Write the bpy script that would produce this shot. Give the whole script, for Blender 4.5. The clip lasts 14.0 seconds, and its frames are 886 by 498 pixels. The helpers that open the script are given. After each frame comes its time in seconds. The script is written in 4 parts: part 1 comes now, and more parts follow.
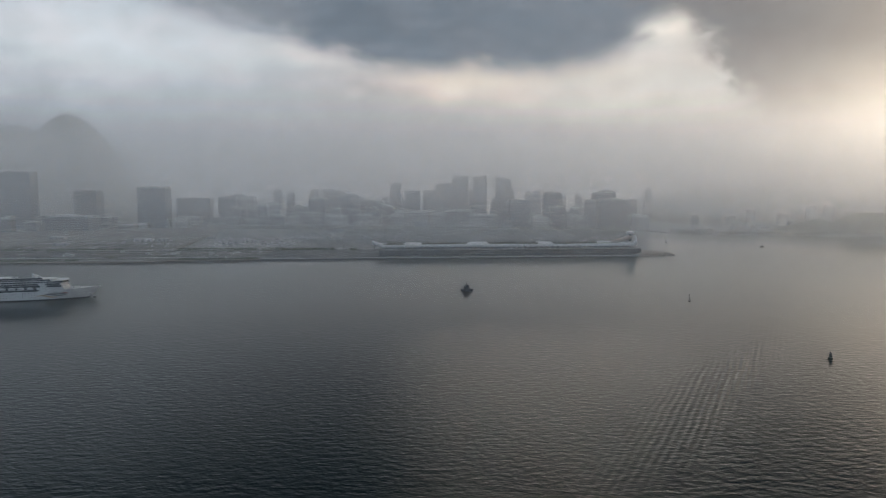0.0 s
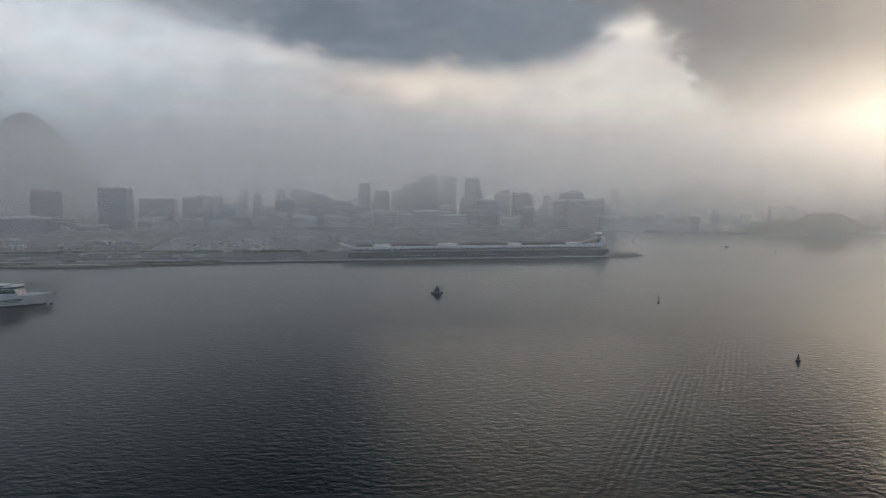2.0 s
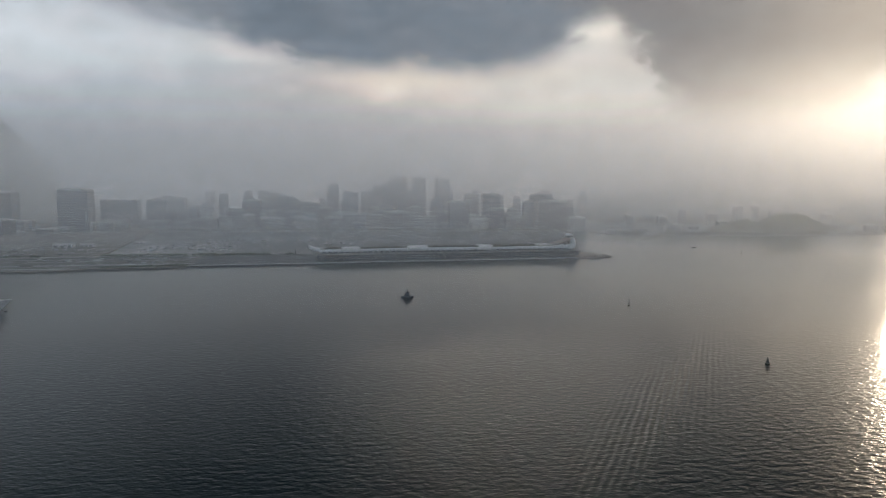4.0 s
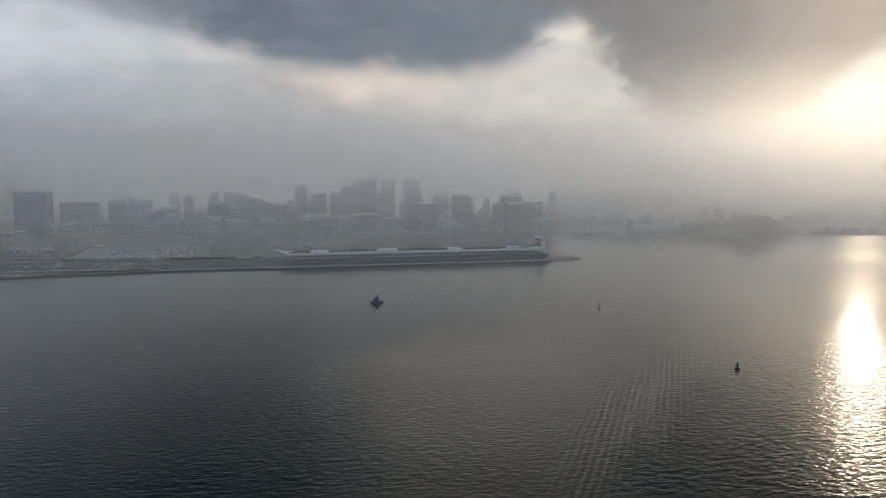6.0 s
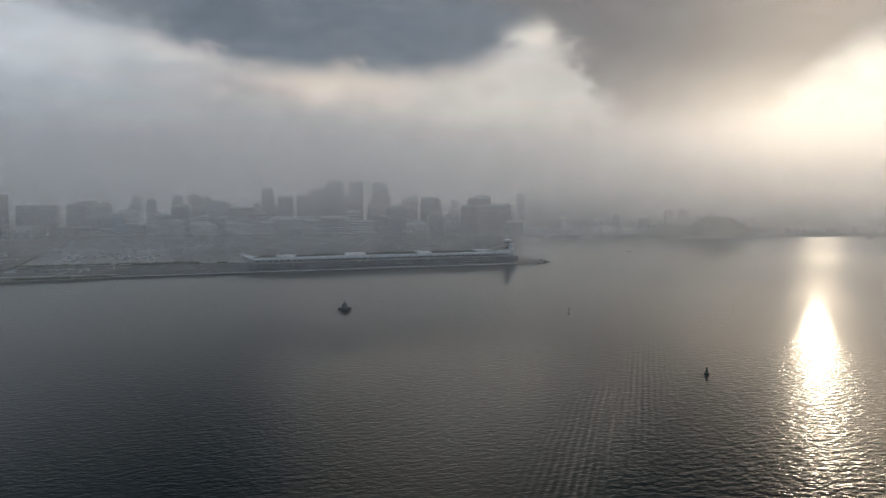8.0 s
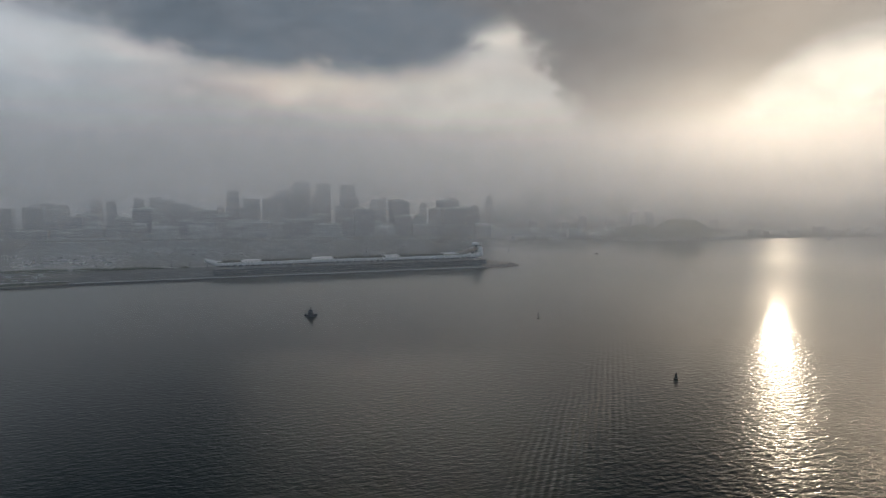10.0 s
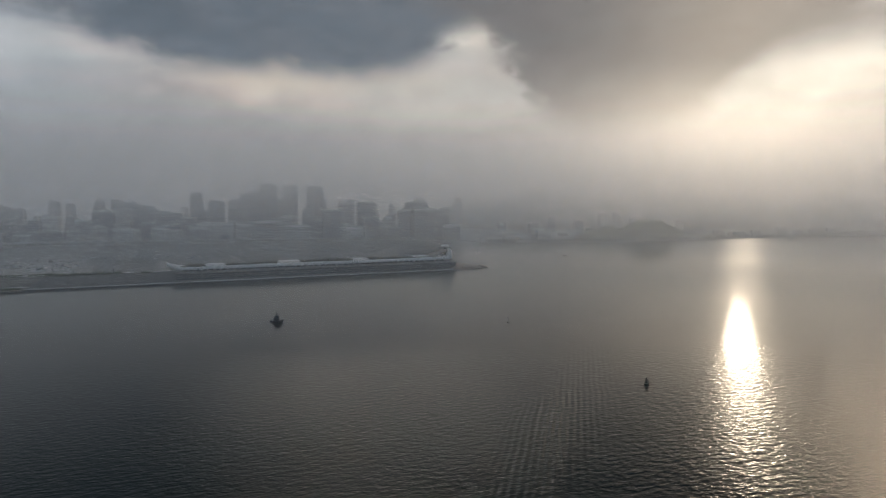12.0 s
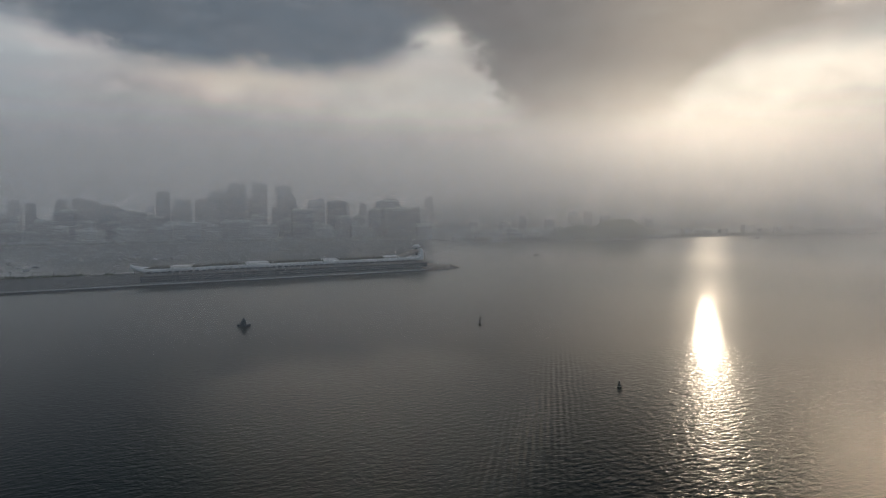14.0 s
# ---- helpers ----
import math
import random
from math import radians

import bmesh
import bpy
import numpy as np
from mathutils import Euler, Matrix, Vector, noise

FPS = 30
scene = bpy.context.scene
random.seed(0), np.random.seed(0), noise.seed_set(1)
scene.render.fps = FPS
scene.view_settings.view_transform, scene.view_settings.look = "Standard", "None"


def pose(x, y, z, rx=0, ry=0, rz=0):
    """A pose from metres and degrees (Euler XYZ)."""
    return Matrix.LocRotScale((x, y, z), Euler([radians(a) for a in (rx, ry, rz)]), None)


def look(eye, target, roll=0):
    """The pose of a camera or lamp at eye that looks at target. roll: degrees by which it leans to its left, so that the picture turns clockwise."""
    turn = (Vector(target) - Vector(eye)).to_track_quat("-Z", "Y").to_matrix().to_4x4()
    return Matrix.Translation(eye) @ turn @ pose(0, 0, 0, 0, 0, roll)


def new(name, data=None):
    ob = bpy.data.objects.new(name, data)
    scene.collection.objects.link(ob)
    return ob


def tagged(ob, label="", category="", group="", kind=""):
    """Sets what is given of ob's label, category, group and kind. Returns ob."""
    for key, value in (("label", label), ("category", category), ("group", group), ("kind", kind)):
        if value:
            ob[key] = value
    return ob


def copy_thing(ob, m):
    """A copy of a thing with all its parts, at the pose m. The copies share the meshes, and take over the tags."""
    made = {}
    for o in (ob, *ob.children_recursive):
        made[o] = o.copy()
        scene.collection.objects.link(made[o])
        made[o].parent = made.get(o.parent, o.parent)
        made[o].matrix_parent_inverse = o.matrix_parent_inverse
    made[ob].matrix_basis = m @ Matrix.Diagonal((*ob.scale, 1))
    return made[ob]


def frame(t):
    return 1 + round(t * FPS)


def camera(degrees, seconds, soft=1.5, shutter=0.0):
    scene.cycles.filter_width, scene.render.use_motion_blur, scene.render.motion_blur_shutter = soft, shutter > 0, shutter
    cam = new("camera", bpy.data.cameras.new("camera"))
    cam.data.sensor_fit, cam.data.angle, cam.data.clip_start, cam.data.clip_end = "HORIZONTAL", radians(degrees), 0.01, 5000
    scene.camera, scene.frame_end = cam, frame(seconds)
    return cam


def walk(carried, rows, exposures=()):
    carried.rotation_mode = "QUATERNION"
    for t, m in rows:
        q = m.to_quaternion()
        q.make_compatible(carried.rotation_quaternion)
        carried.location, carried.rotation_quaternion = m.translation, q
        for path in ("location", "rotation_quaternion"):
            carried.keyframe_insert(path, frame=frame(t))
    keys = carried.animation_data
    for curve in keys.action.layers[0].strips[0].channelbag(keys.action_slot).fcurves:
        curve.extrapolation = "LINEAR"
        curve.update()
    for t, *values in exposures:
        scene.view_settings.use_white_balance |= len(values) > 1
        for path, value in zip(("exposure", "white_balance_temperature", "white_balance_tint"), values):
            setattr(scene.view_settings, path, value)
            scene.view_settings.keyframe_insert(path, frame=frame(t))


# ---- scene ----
cam = camera(67.23, 14.0, soft=1.25)
# seconds, x, y, z, turn, pitch, lean
ROWS = [
    (0.0, 0.00, 0.00, 187.20, -0.000, -5.169, -0.032),
    (0.5, -0.40, 3.32, 188.49, -0.685, -5.185, -0.027),
    (1.0, -0.73, 6.65, 189.77, -1.358, -5.200, -0.022),
    (1.5, -1.00, 9.99, 191.04, -2.022, -5.212, -0.017),
    (2.0, -1.20, 13.34, 192.29, -2.679, -5.222, -0.012),
    (2.5, -1.33, 16.70, 193.54, -3.331, -5.228, -0.006),
    (3.0, -1.39, 20.07, 194.77, -3.980, -5.230, 0.000),
    (3.5, -1.38, 23.45, 195.99, -4.629, -5.227, 0.007),
    (4.0, -1.31, 26.84, 197.21, -5.278, -5.220, 0.013),
    (4.5, -1.17, 30.23, 198.41, -5.929, -5.209, 0.020),
    (5.0, -0.96, 33.64, 199.60, -6.583, -5.192, 0.027),
    (5.5, -0.68, 37.06, 200.77, -7.241, -5.171, 0.035),
    (6.0, -0.34, 40.48, 201.94, -7.902, -5.146, 0.042),
    (6.5, 0.07, 43.92, 203.10, -8.568, -5.117, 0.050),
    (7.0, 0.55, 47.36, 204.24, -9.238, -5.085, 0.058),
    (7.5, 1.10, 50.82, 205.38, -9.912, -5.051, 0.067),
    (8.0, 1.72, 54.28, 206.50, -10.588, -5.016, 0.076),
    (8.5, 2.40, 57.76, 207.61, -11.268, -4.980, 0.085),
    (9.0, 3.16, 61.24, 208.71, -11.948, -4.944, 0.094),
    (9.5, 3.98, 64.73, 209.80, -12.629, -4.911, 0.103),
    (10.0, 4.86, 68.24, 210.88, -13.307, -4.882, 0.113),
    (10.5, 5.82, 71.75, 211.94, -13.982, -4.858, 0.123),
    (11.0, 6.84, 75.27, 213.00, -14.652, -4.840, 0.134),
    (11.5, 7.93, 78.80, 214.04, -15.313, -4.832, 0.144),
    (12.0, 9.09, 82.34, 215.08, -15.963, -4.834, 0.155),
    (12.5, 10.32, 85.89, 216.10, -16.600, -4.850, 0.167),
    (13.0, 11.61, 89.45, 217.11, -17.220, -4.881, 0.178),
    (13.5, 12.98, 93.02, 218.11, -17.819, -4.929, 0.190),
    (14.0, 14.41, 96.60, 219.10, -18.395, -4.998, 0.202),
]
walk(cam, [(t, pose(x, y, z, 90 + pitch, lean, turn)) for t, x, y, z, turn, pitch, lean in ROWS],
     exposures=[(0.0, 0.26), (7.0, 0.12), (14.0, -0.2)])

# ---- light ----
SUN_AZ, SUN_EL = 40.3, 12.0          # degrees right of north (+y), degrees up
SUN_STRENGTH = 0.52


class Nodes:
    """Short hand for shader node trees."""

    def __init__(self, tree):
        self.tree = tree
        tree.nodes.clear()

    def add(self, kind, **inputs):
        n = self.tree.nodes.new(kind)
        for key, value in inputs.items():
            self.put(n, key.replace("_", " "), value)
        return n

    def put(self, n, key, value):
        slot = n.inputs[int(key)] if key.isdigit() else n.inputs[key]
        if hasattr(value, "is_output"):
            self.tree.links.new(value, slot)
        else:
            slot.default_value = value

    def math(self, op, a, b=0.0, c=0.0, clamp=False):
        n = self.tree.nodes.new("ShaderNodeMath")
        n.operation, n.use_clamp = op, clamp
        for i, v in enumerate((a, b, c)):
            self.put(n, str(i), v)
        return n.outputs[0]

    def smooth(self, v, lo, hi, to_lo=0.0, to_hi=1.0):
        n = self.tree.nodes.new("ShaderNodeMapRange")
        n.interpolation_type = "SMOOTHSTEP"
        for i, x in enumerate((v, lo, hi, to_lo, to_hi)):
            self.put(n, str(i), x)
        return n.outputs[0]

    def smooth_line(self, v, lo, hi):
        n = self.tree.nodes.new("ShaderNodeMapRange")
        for i, x in enumerate((v, lo, hi)):
            self.put(n, str(i), x)
        return n.outputs[0]

    def mix(self, fac, a, b, blend="MIX"):
        n = self.tree.nodes.new("ShaderNodeMix")
        n.data_type, n.blend_type, n.clamp_factor = "RGBA", blend, True
        self.put(n, "0", fac)
        for i, v in ((6, a), (7, b)):
            if not hasattr(v, "is_output") and len(v) == 3:
                v = (*v, 1)
            self.put(n, str(i), v)
        return n.outputs[2]

    def noise(self, vector, scale, detail=4.0, rough=0.5, warp=0.0):
        n = self.tree.nodes.new("ShaderNodeTexNoise")
        self.put(n, "Vector", vector)
        self.put(n, "Scale", scale)
        self.put(n, "Detail", detail)
        self.put(n, "Roughness", rough)
        self.put(n, "Distortion", warp)
        return n.outputs[0]

    def stretch(self, vector, scale=(1, 1, 1), turn=0.0, shift=(0, 0, 0)):
        n = self.tree.nodes.new("ShaderNodeMapping")
        self.put(n, "Vector", vector)
        n.inputs["Scale"].default_value = scale
        n.inputs["Rotation"].default_value = (0, 0, radians(turn))
        n.inputs["Location"].default_value = shift
        return n.outputs[0]


def build_world():
    """A low broken cloud deck over sea mist, with warm gaps towards the sun."""
    world = bpy.data.worlds.new("sky")
    world.use_nodes = True
    scene.world = world
    g = Nodes(world.node_tree)
    ray = g.add("ShaderNodeTexCoord").outputs["Generated"]
    sep = g.add("ShaderNodeSeparateXYZ", Vector=ray)
    x, y, z = sep.outputs
    az0 = g.math("MULTIPLY", g.math("ARCTAN2", x, y), 57.2958)
    el0 = g.math("MULTIPLY", g.math("ARCSINE", z), 57.2958)
    flat = g.stretch(ray, (1, 1, 2.2))
    n1 = g.math("SUBTRACT", g.noise(flat, 5.0, 5, 0.55), 0.5)
    n2 = g.math("SUBTRACT", g.noise(g.stretch(flat, shift=(7, 3, 1)), 6.0, 5, 0.55), 0.5)
    n3 = g.math("SUBTRACT", g.noise(g.stretch(flat, shift=(2, 9, 4)), 15.0, 6, 0.62, 0.4), 0.5)
    n6 = g.math("SUBTRACT", g.noise(g.stretch(flat, shift=(4, 2, 6)), 44.0, 5, 0.62, 0.6), 0.5)
    n5 = g.math("SUBTRACT", g.noise(g.stretch(flat, shift=(1, 6, 3)), 9.0, 5, 0.6, 0.3), 0.5)
    az = g.math("ADD", az0, g.math("ADD", g.math("MULTIPLY", n1, 4.0), g.math("ADD", g.math("MULTIPLY", n3, 4.5), g.math("MULTIPLY", n6, 0.9))))
    el = g.math("ADD", el0, g.math("ADD", g.math("MULTIPLY", n2, 1.6), g.math("ADD", g.math("MULTIPLY", n3, 2.6), g.math("MULTIPLY", n6, 0.55))))

    def patch(a, e, wide, tall, amount=1.0, lo=0.0, hi=1.0):
        """A soft cloud or gap about the direction (a, e), in degrees."""
        da = g.math("DIVIDE", g.math("SUBTRACT", az, a), wide)
        de = g.math("DIVIDE", g.math("SUBTRACT", el, e), tall)
        r = g.math("ADD", g.math("MULTIPLY", da, da), g.math("MULTIPLY", de, de))
        v = g.math("EXPONENT", g.math("MULTIPLY", r, -1.0))
        if (lo, hi) != (0.0, 1.0):
            v = g.smooth(v, lo, hi)
        return g.math("MULTIPLY", v, amount)

    def edge(points, soft_lo, soft_hi):
        """How far a direction lies over a cloud's lower edge, which runs through points of (bearing, height)."""
        n = g.add("ShaderNodeValToRGB", Fac=g.smooth_line(az, -60.0, 80.0))
        n.color_ramp.interpolation = "B_SPLINE"
        stops = n.color_ramp.elements
        for i, (a, e) in enumerate(points):
            stop = stops[i] if i < 2 else stops.new(1.0)
            stop.position = (a + 60.0) / 140.0
            stop.color = (e / 40.0, e / 40.0, e / 40.0, 1)
        return g.smooth(g.math("SUBTRACT", el, g.math("MULTIPLY", n.outputs[0], 40.0)), soft_lo, soft_hi)

    c = g.mix(g.smooth(el, -0.5, 4.0), (0.38, 0.375, 0.365), (0.42, 0.415, 0.41))
    c = g.mix(g.smooth(el, 2.5, 8.0), c, (0.53, 0.515, 0.495))
    c = g.mix(g.smooth(el, 9.0, 16.0), c, (0.45, 0.46, 0.475))
    c = g.mix(g.smooth(el, 15.5, 22.0), c, (0.026, 0.034, 0.042))
    c = g.mix(g.smooth(el, 48.0, 66.0), c, (0.76, 0.86, 0.95))
    # cooler to the west
    c = g.mix(g.smooth(az0, 4, -30), c, (0.82, 0.97, 1.12), "MULTIPLY")
    # blue-grey morning sky away from the sun
    away = g.smooth(g.math("ABSOLUTE", g.math("SUBTRACT", az0, 10.0)), 75, 130)
    c = g.mix(g.math("MULTIPLY", away, 0.9), c, (0.38, 0.51, 0.66))
    # blue-grey mist bank to the north-west
    c = g.mix(patch(-34, 2.2, 26, 3.4, 0.85), c, (0.19, 0.245, 0.30))
    c = g.mix(patch(-2, 3.4, 12, 1.7, 0.6), c, (0.29, 0.295, 0.305))
    # pale high cloud in the west, and its bright rim under the deck
    c = g.mix(patch(-28, 11.0, 14, 4.2, 0.8), c, (0.60, 0.62, 0.645))
    c = g.mix(patch(-10, 11.2, 6, 1.1, 0.75), c, (0.66, 0.625, 0.61))
    # a lilac fold of cloud
    c = g.mix(patch(-7.5, 7.9, 5.5, 1.6, 0.75), c, (0.34, 0.335, 0.35))
    c = g.mix(patch(-19, 7.2, 7, 1.3, 0.5), c, (0.38, 0.40, 0.43))
    # warm thin cloud towards the middle, pale light on its east
    c = g.mix(patch(2.2, 8.9, 6.5, 1.9, 0.9), c, (0.78, 0.665, 0.56))
    c = g.mix(patch(12.5, 9.4, 5, 1.6, 0.7), c, (0.66, 0.62, 0.56))
    c = g.mix(patch(15.5, 6.2, 8, 2.6, 0.8), c, (0.80, 0.735, 0.64))
    c = g.mix(patch(26, 3.0, 10, 2.0, 0.75), c, (0.68, 0.64, 0.58))
    c = g.mix(patch(46, 2.4, 17, 2.8, 0.8), c, (0.74, 0.69, 0.61))
    # sunlit gap
    c = g.mix(patch(50, 6.2, 12, 4.2, 0.9), c, (0.62, 0.59, 0.53))
    c = g.mix(patch(50, 8.9, 7.0, 1.7, 0.95), c, (1.12, 1.03, 0.88))
    # the dark deck: it sags in the middle
    deck = edge(((-52, 17.5), (-31, 15.6), (-23, 13.6), (-15, 12.0), (-8.5, 10.4), (-4, 8.9), (1.5, 9.8), (7.5, 8.8), (13.5, 9.4), (17, 11.4), (20, 11.8), (24, 10.2), (30, 10.0), (37, 10.4), (44, 10.2), (52, 10.4), (64, 14.0)), -0.9, 2.0)
    deck = g.math("MULTIPLY", deck, g.smooth(el, 17, 23, 1.0, 0.0))
    deck_tone = g.mix(g.smooth(az, 15, 27), (0.088, 0.117, 0.154), (0.14, 0.141, 0.152))
    deck_tone = g.mix(g.smooth(az, -8, -22), deck_tone, (0.18, 0.205, 0.235))
    deck_tone = g.mix(g.smooth(az, 40, 52), deck_tone, (0.30, 0.285, 0.275))
    deck_tone = g.mix(g.smooth(n5, -0.2, 0.2), deck_tone, (1.35, 1.3, 1.25), "MULTIPLY")
    c = g.mix(g.math("MULTIPLY", deck, 0.96), c, deck_tone)
    # the grey cloud that hangs from it
    grey = edge(((12, 16.5), (17, 14.2), (20.6, 11.0), (23.4, 7.6), (26.5, 5.0), (29, 4.3), (33, 5.0), (36.5, 6.0), (39, 8.2), (42, 10.8), (48, 13.0), (58, 20.0)), -1.3, 1.7)
    grey = g.math("MULTIPLY", grey, g.smooth(el, 14.5, 18, 1.0, 0.0))
    grey_tone = g.mix(g.smooth(el, 6, 14), (0.205, 0.198, 0.198), (0.14, 0.141, 0.15))
    c = g.mix(g.math("MULTIPLY", grey, 0.95), c, grey_tone)
    # the small bright hole at its edge
    c = g.mix(patch(18.6, 12.2, 2.0, 1.1, 1.0), c, (0.74, 0.70, 0.63))
    c = g.mix(patch(20.4, 10.6, 1.5, 1.4, 0.6), c, (0.55, 0.52, 0.48))
    # above, out of view: warm and cool bands added to brighten the water
    c = g.mix(patch(11, 18.0, 21, 1.7, 0.95, 0.36, 0.9), c, (4.8, 4.2, 3.4))
    c = g.mix(patch(-30, 18.2, 15, 2.4, 0.95, 0.36, 0.9), c, (0.36, 0.46, 0.54))
    # the glare of the veiled sun
    c = g.mix(patch(58, 21, 16, 8.5, 1.0, 0.33, 0.95), c, (7.5, 5.9, 4.1))
    c = g.mix(patch(84, 24, 20, 14, 1.0, 0.3, 0.95), c, (4.2, 3.5, 2.8))
    # fine mottling
    n4 = g.math("SUBTRACT", g.noise(g.stretch(flat, shift=(5, 1, 8)), 38.0, 6, 0.62, 0.5), 0.5)
    c = g.mix(g.smooth(n5, -0.16, 0.16), c, (1.025, 0.995, 1.0), "MULTIPLY")
    c = g.mix(g.smooth(n5, 0.16, -0.16), c, (0.97, 1.0, 1.02), "MULTIPLY")
    tone = g.math("ADD", 1.0, g.math("ADD", g.math("MULTIPLY", n3, 0.62), g.math("ADD", g.math("MULTIPLY", n1, 0.26), g.math("MULTIPLY", n4, 0.24))))
    c = g.mix(1.0, c, g.add("ShaderNodeCombineColor", Red=tone, Green=tone, Blue=tone).outputs[0], "MULTIPLY")
    sky = g.add("ShaderNodeTexSky")
    sky.sky_type, sky.sun_disc = "NISHITA", False
    sky.sun_elevation, sky.sun_rotation = radians(SUN_EL), radians(SUN_AZ)
    clear = g.add("ShaderNodeBackground", Color=sky.outputs[0], Strength=0.08)
    cloud = g.add("ShaderNodeBackground", Color=c, Strength=1.0)
    both = g.add("ShaderNodeMixShader")
    g.put(both, "0", 0.97)
    g.put(both, "1", clear.outputs[0])
    g.put(both, "2", cloud.outputs[0])
    g.add("ShaderNodeOutputWorld", Surface=both.outputs[0])


build_world()
sun = new("sun", bpy.data.lights.new("sun", "SUN"))
sun.data.energy, sun.data.angle, sun.data.color = SUN_STRENGTH, radians(1.2), (1.0, 0.82, 0.60)
a, e = radians(SUN_AZ), radians(SUN_EL)
sun.matrix_world = look((math.sin(a) * math.cos(e) * 100, math.cos(a) * math.cos(e) * 100, math.sin(e) * 100), (0, 0, 0))


# ---- materials ----
def material(name):
    m = bpy.data.materials.new(name)
    m.use_nodes = True
    return m, Nodes(m.node_tree)


def surface(name, low, high, rough=0.7, metal=0.0, size=6.0, grain=0.6, relief=0.15, vary=0.0):
    """A weathered surface: colour between low and high at two sizes of mottling, in metres."""
    m, g = material(name)
    place = g.add("ShaderNodeTexCoord").outputs["Object"]
    big, small = g.noise(place, 1.0 / size, 5, 0.6, 0.5), g.noise(place, 1.0 / grain, 3, 0.6)
    f = g.math("ADD", g.math("MULTIPLY", g.smooth(big, 0.32, 0.68), 0.7), g.math("MULTIPLY", small, 0.3))
    c = g.mix(f, low, high)
    if vary:
        r = g.add("ShaderNodeObjectInfo").outputs["Random"]
        k = g.smooth(r, 0.0, 1.0, 1.0 - vary, 1.0 + vary)
        c = g.mix(1.0, c, g.add("ShaderNodeCombineColor", Red=k, Green=k, Blue=k).outputs[0], "MULTIPLY")
    bump = g.add("ShaderNodeBump", Height=small, Strength=0.5, Distance=relief)
    b = g.add("ShaderNodeBsdfPrincipled", Metallic=metal, Normal=bump.outputs[0])
    g.put(b, "Base Color", c)
    g.put(b, "Roughness", g.smooth(small, 0.2, 0.8, max(rough - 0.12, 0.03), min(rough + 0.12, 1)))
    g.add("ShaderNodeOutputMaterial", Surface=b.outputs[0])
    return m


def water_material():
    m, g = material("sea_water")
    place = g.add("ShaderNodeTexCoord").outputs["Object"]
    px, py, _ = g.add("ShaderNodeSeparateXYZ", Vector=place).outputs
    # wind waves, long across the wind, and ripples on them; calm water in the lee of the pier
    patchy = g.noise(g.stretch(place, (1 / 420.0, 1 / 260.0, 1), 20), 1.0, 4, 0.55, 0.6)
    lee = g.smooth(g.math("ADD", py, g.math("MULTIPLY", g.math("SUBTRACT", patchy, 0.5), 160.0)), 500, 1120, 1.0, 0.16)
    wind = g.noise(g.stretch(place, (1 / 10.0, 1 / 5.0, 1), -6), 1.0, 2, 0.5, 0.3)
    chop = g.noise(g.stretch(place, (1 / 4.6, 1 / 2.4, 1), 5), 1.0, 1, 0.5, 0.2)
    h = g.math("ADD", g.math("MULTIPLY", wind, 0.75), g.math("MULTIPLY", chop, 0.20))
    h = g.math("MULTIPLY", h, g.math("MULTIPLY", lee, g.smooth(patchy, 0.3, 0.7, 0.85, 1.1)))
    # an old wake: parallel swells along a line over the water
    ux, uy = math.sin(radians(34.5)), math.cos(radians(34.5))
    dx, dy = g.math("SUBTRACT", px, 244), g.math("SUBTRACT", py, 592)
    across = g.math("ADD", g.math("MULTIPLY", dx, uy), g.math("MULTIPLY", dy, -ux))
    along = g.math("ADD", g.math("MULTIPLY", dx, ux), g.math("MULTIPLY", dy, uy))
    wob = g.noise(g.stretch(place, (1 / 60.0, 1 / 60.0, 1)), 1.0, 3, 0.5)
    k1, k2 = math.cos(radians(27.5)), -math.sin(radians(27.5))
    phase = g.math("ADD", g.math("MULTIPLY", px, k1), g.math("MULTIPLY", py, k2))
    phase = g.math("ADD", g.math("MULTIPLY", phase, 6.2832 / 6.2), g.math("MULTIPLY", wob, 7.0))
    swell = g.math("SINE", phase)
    e1, e2 = g.math("DIVIDE", across, 31.0), g.math("DIVIDE", along, 240.0)
    band = g.math("EXPONENT", g.math("MULTIPLY", g.math("ADD", g.math("MULTIPLY", e1, e1), g.math("MULTIPLY", e2, e2)), -1.0))
    h = g.math("ADD", h, g.math("MULTIPLY", g.math("MULTIPLY", swell, band), 0.30))
    bump = g.add("ShaderNodeBump", Height=h, Strength=1.0, Distance=1.0).outputs[0]
    murk = g.noise(g.stretch(place, (1 / 300.0, 1 / 300.0, 1)), 1.0, 4)
    deep = g.add("ShaderNodeBsdfDiffuse", Color=g.mix(murk, (0.002, 0.006, 0.007), (0.004, 0.008, 0.009)), Normal=bump)
    # two spans of ripples too small to see: fine ones, and rougher cat's paws
    fine = g.add("ShaderNodeBsdfAnisotropic", Color=(1, 1, 1, 1), Normal=bump)
    fine.distribution = "BECKMANN"
    g.put(fine, "Roughness", g.smooth(lee, 0.16, 0.9, 0.11, 0.17))
    paws = g.add("ShaderNodeBsdfAnisotropic", Color=(1, 1, 1, 1), Normal=bump)
    g.put(paws, "Roughness", 0.28)
    paws.distribution = "BECKMANN"
    gloss = g.add("ShaderNodeMixShader")
    g.put(gloss, "0", 0.28)
    g.put(gloss, "1", fine.outputs[0])
    g.put(gloss, "2", paws.outputs[0])
    film = g.add("ShaderNodeFresnel", IOR=1.333, Normal=bump)
    both = g.add("ShaderNodeMixShader")
    g.put(both, "0", film.outputs[0])
    g.put(both, "1", deep.outputs[0])
    g.put(both, "2", gloss.outputs[0])
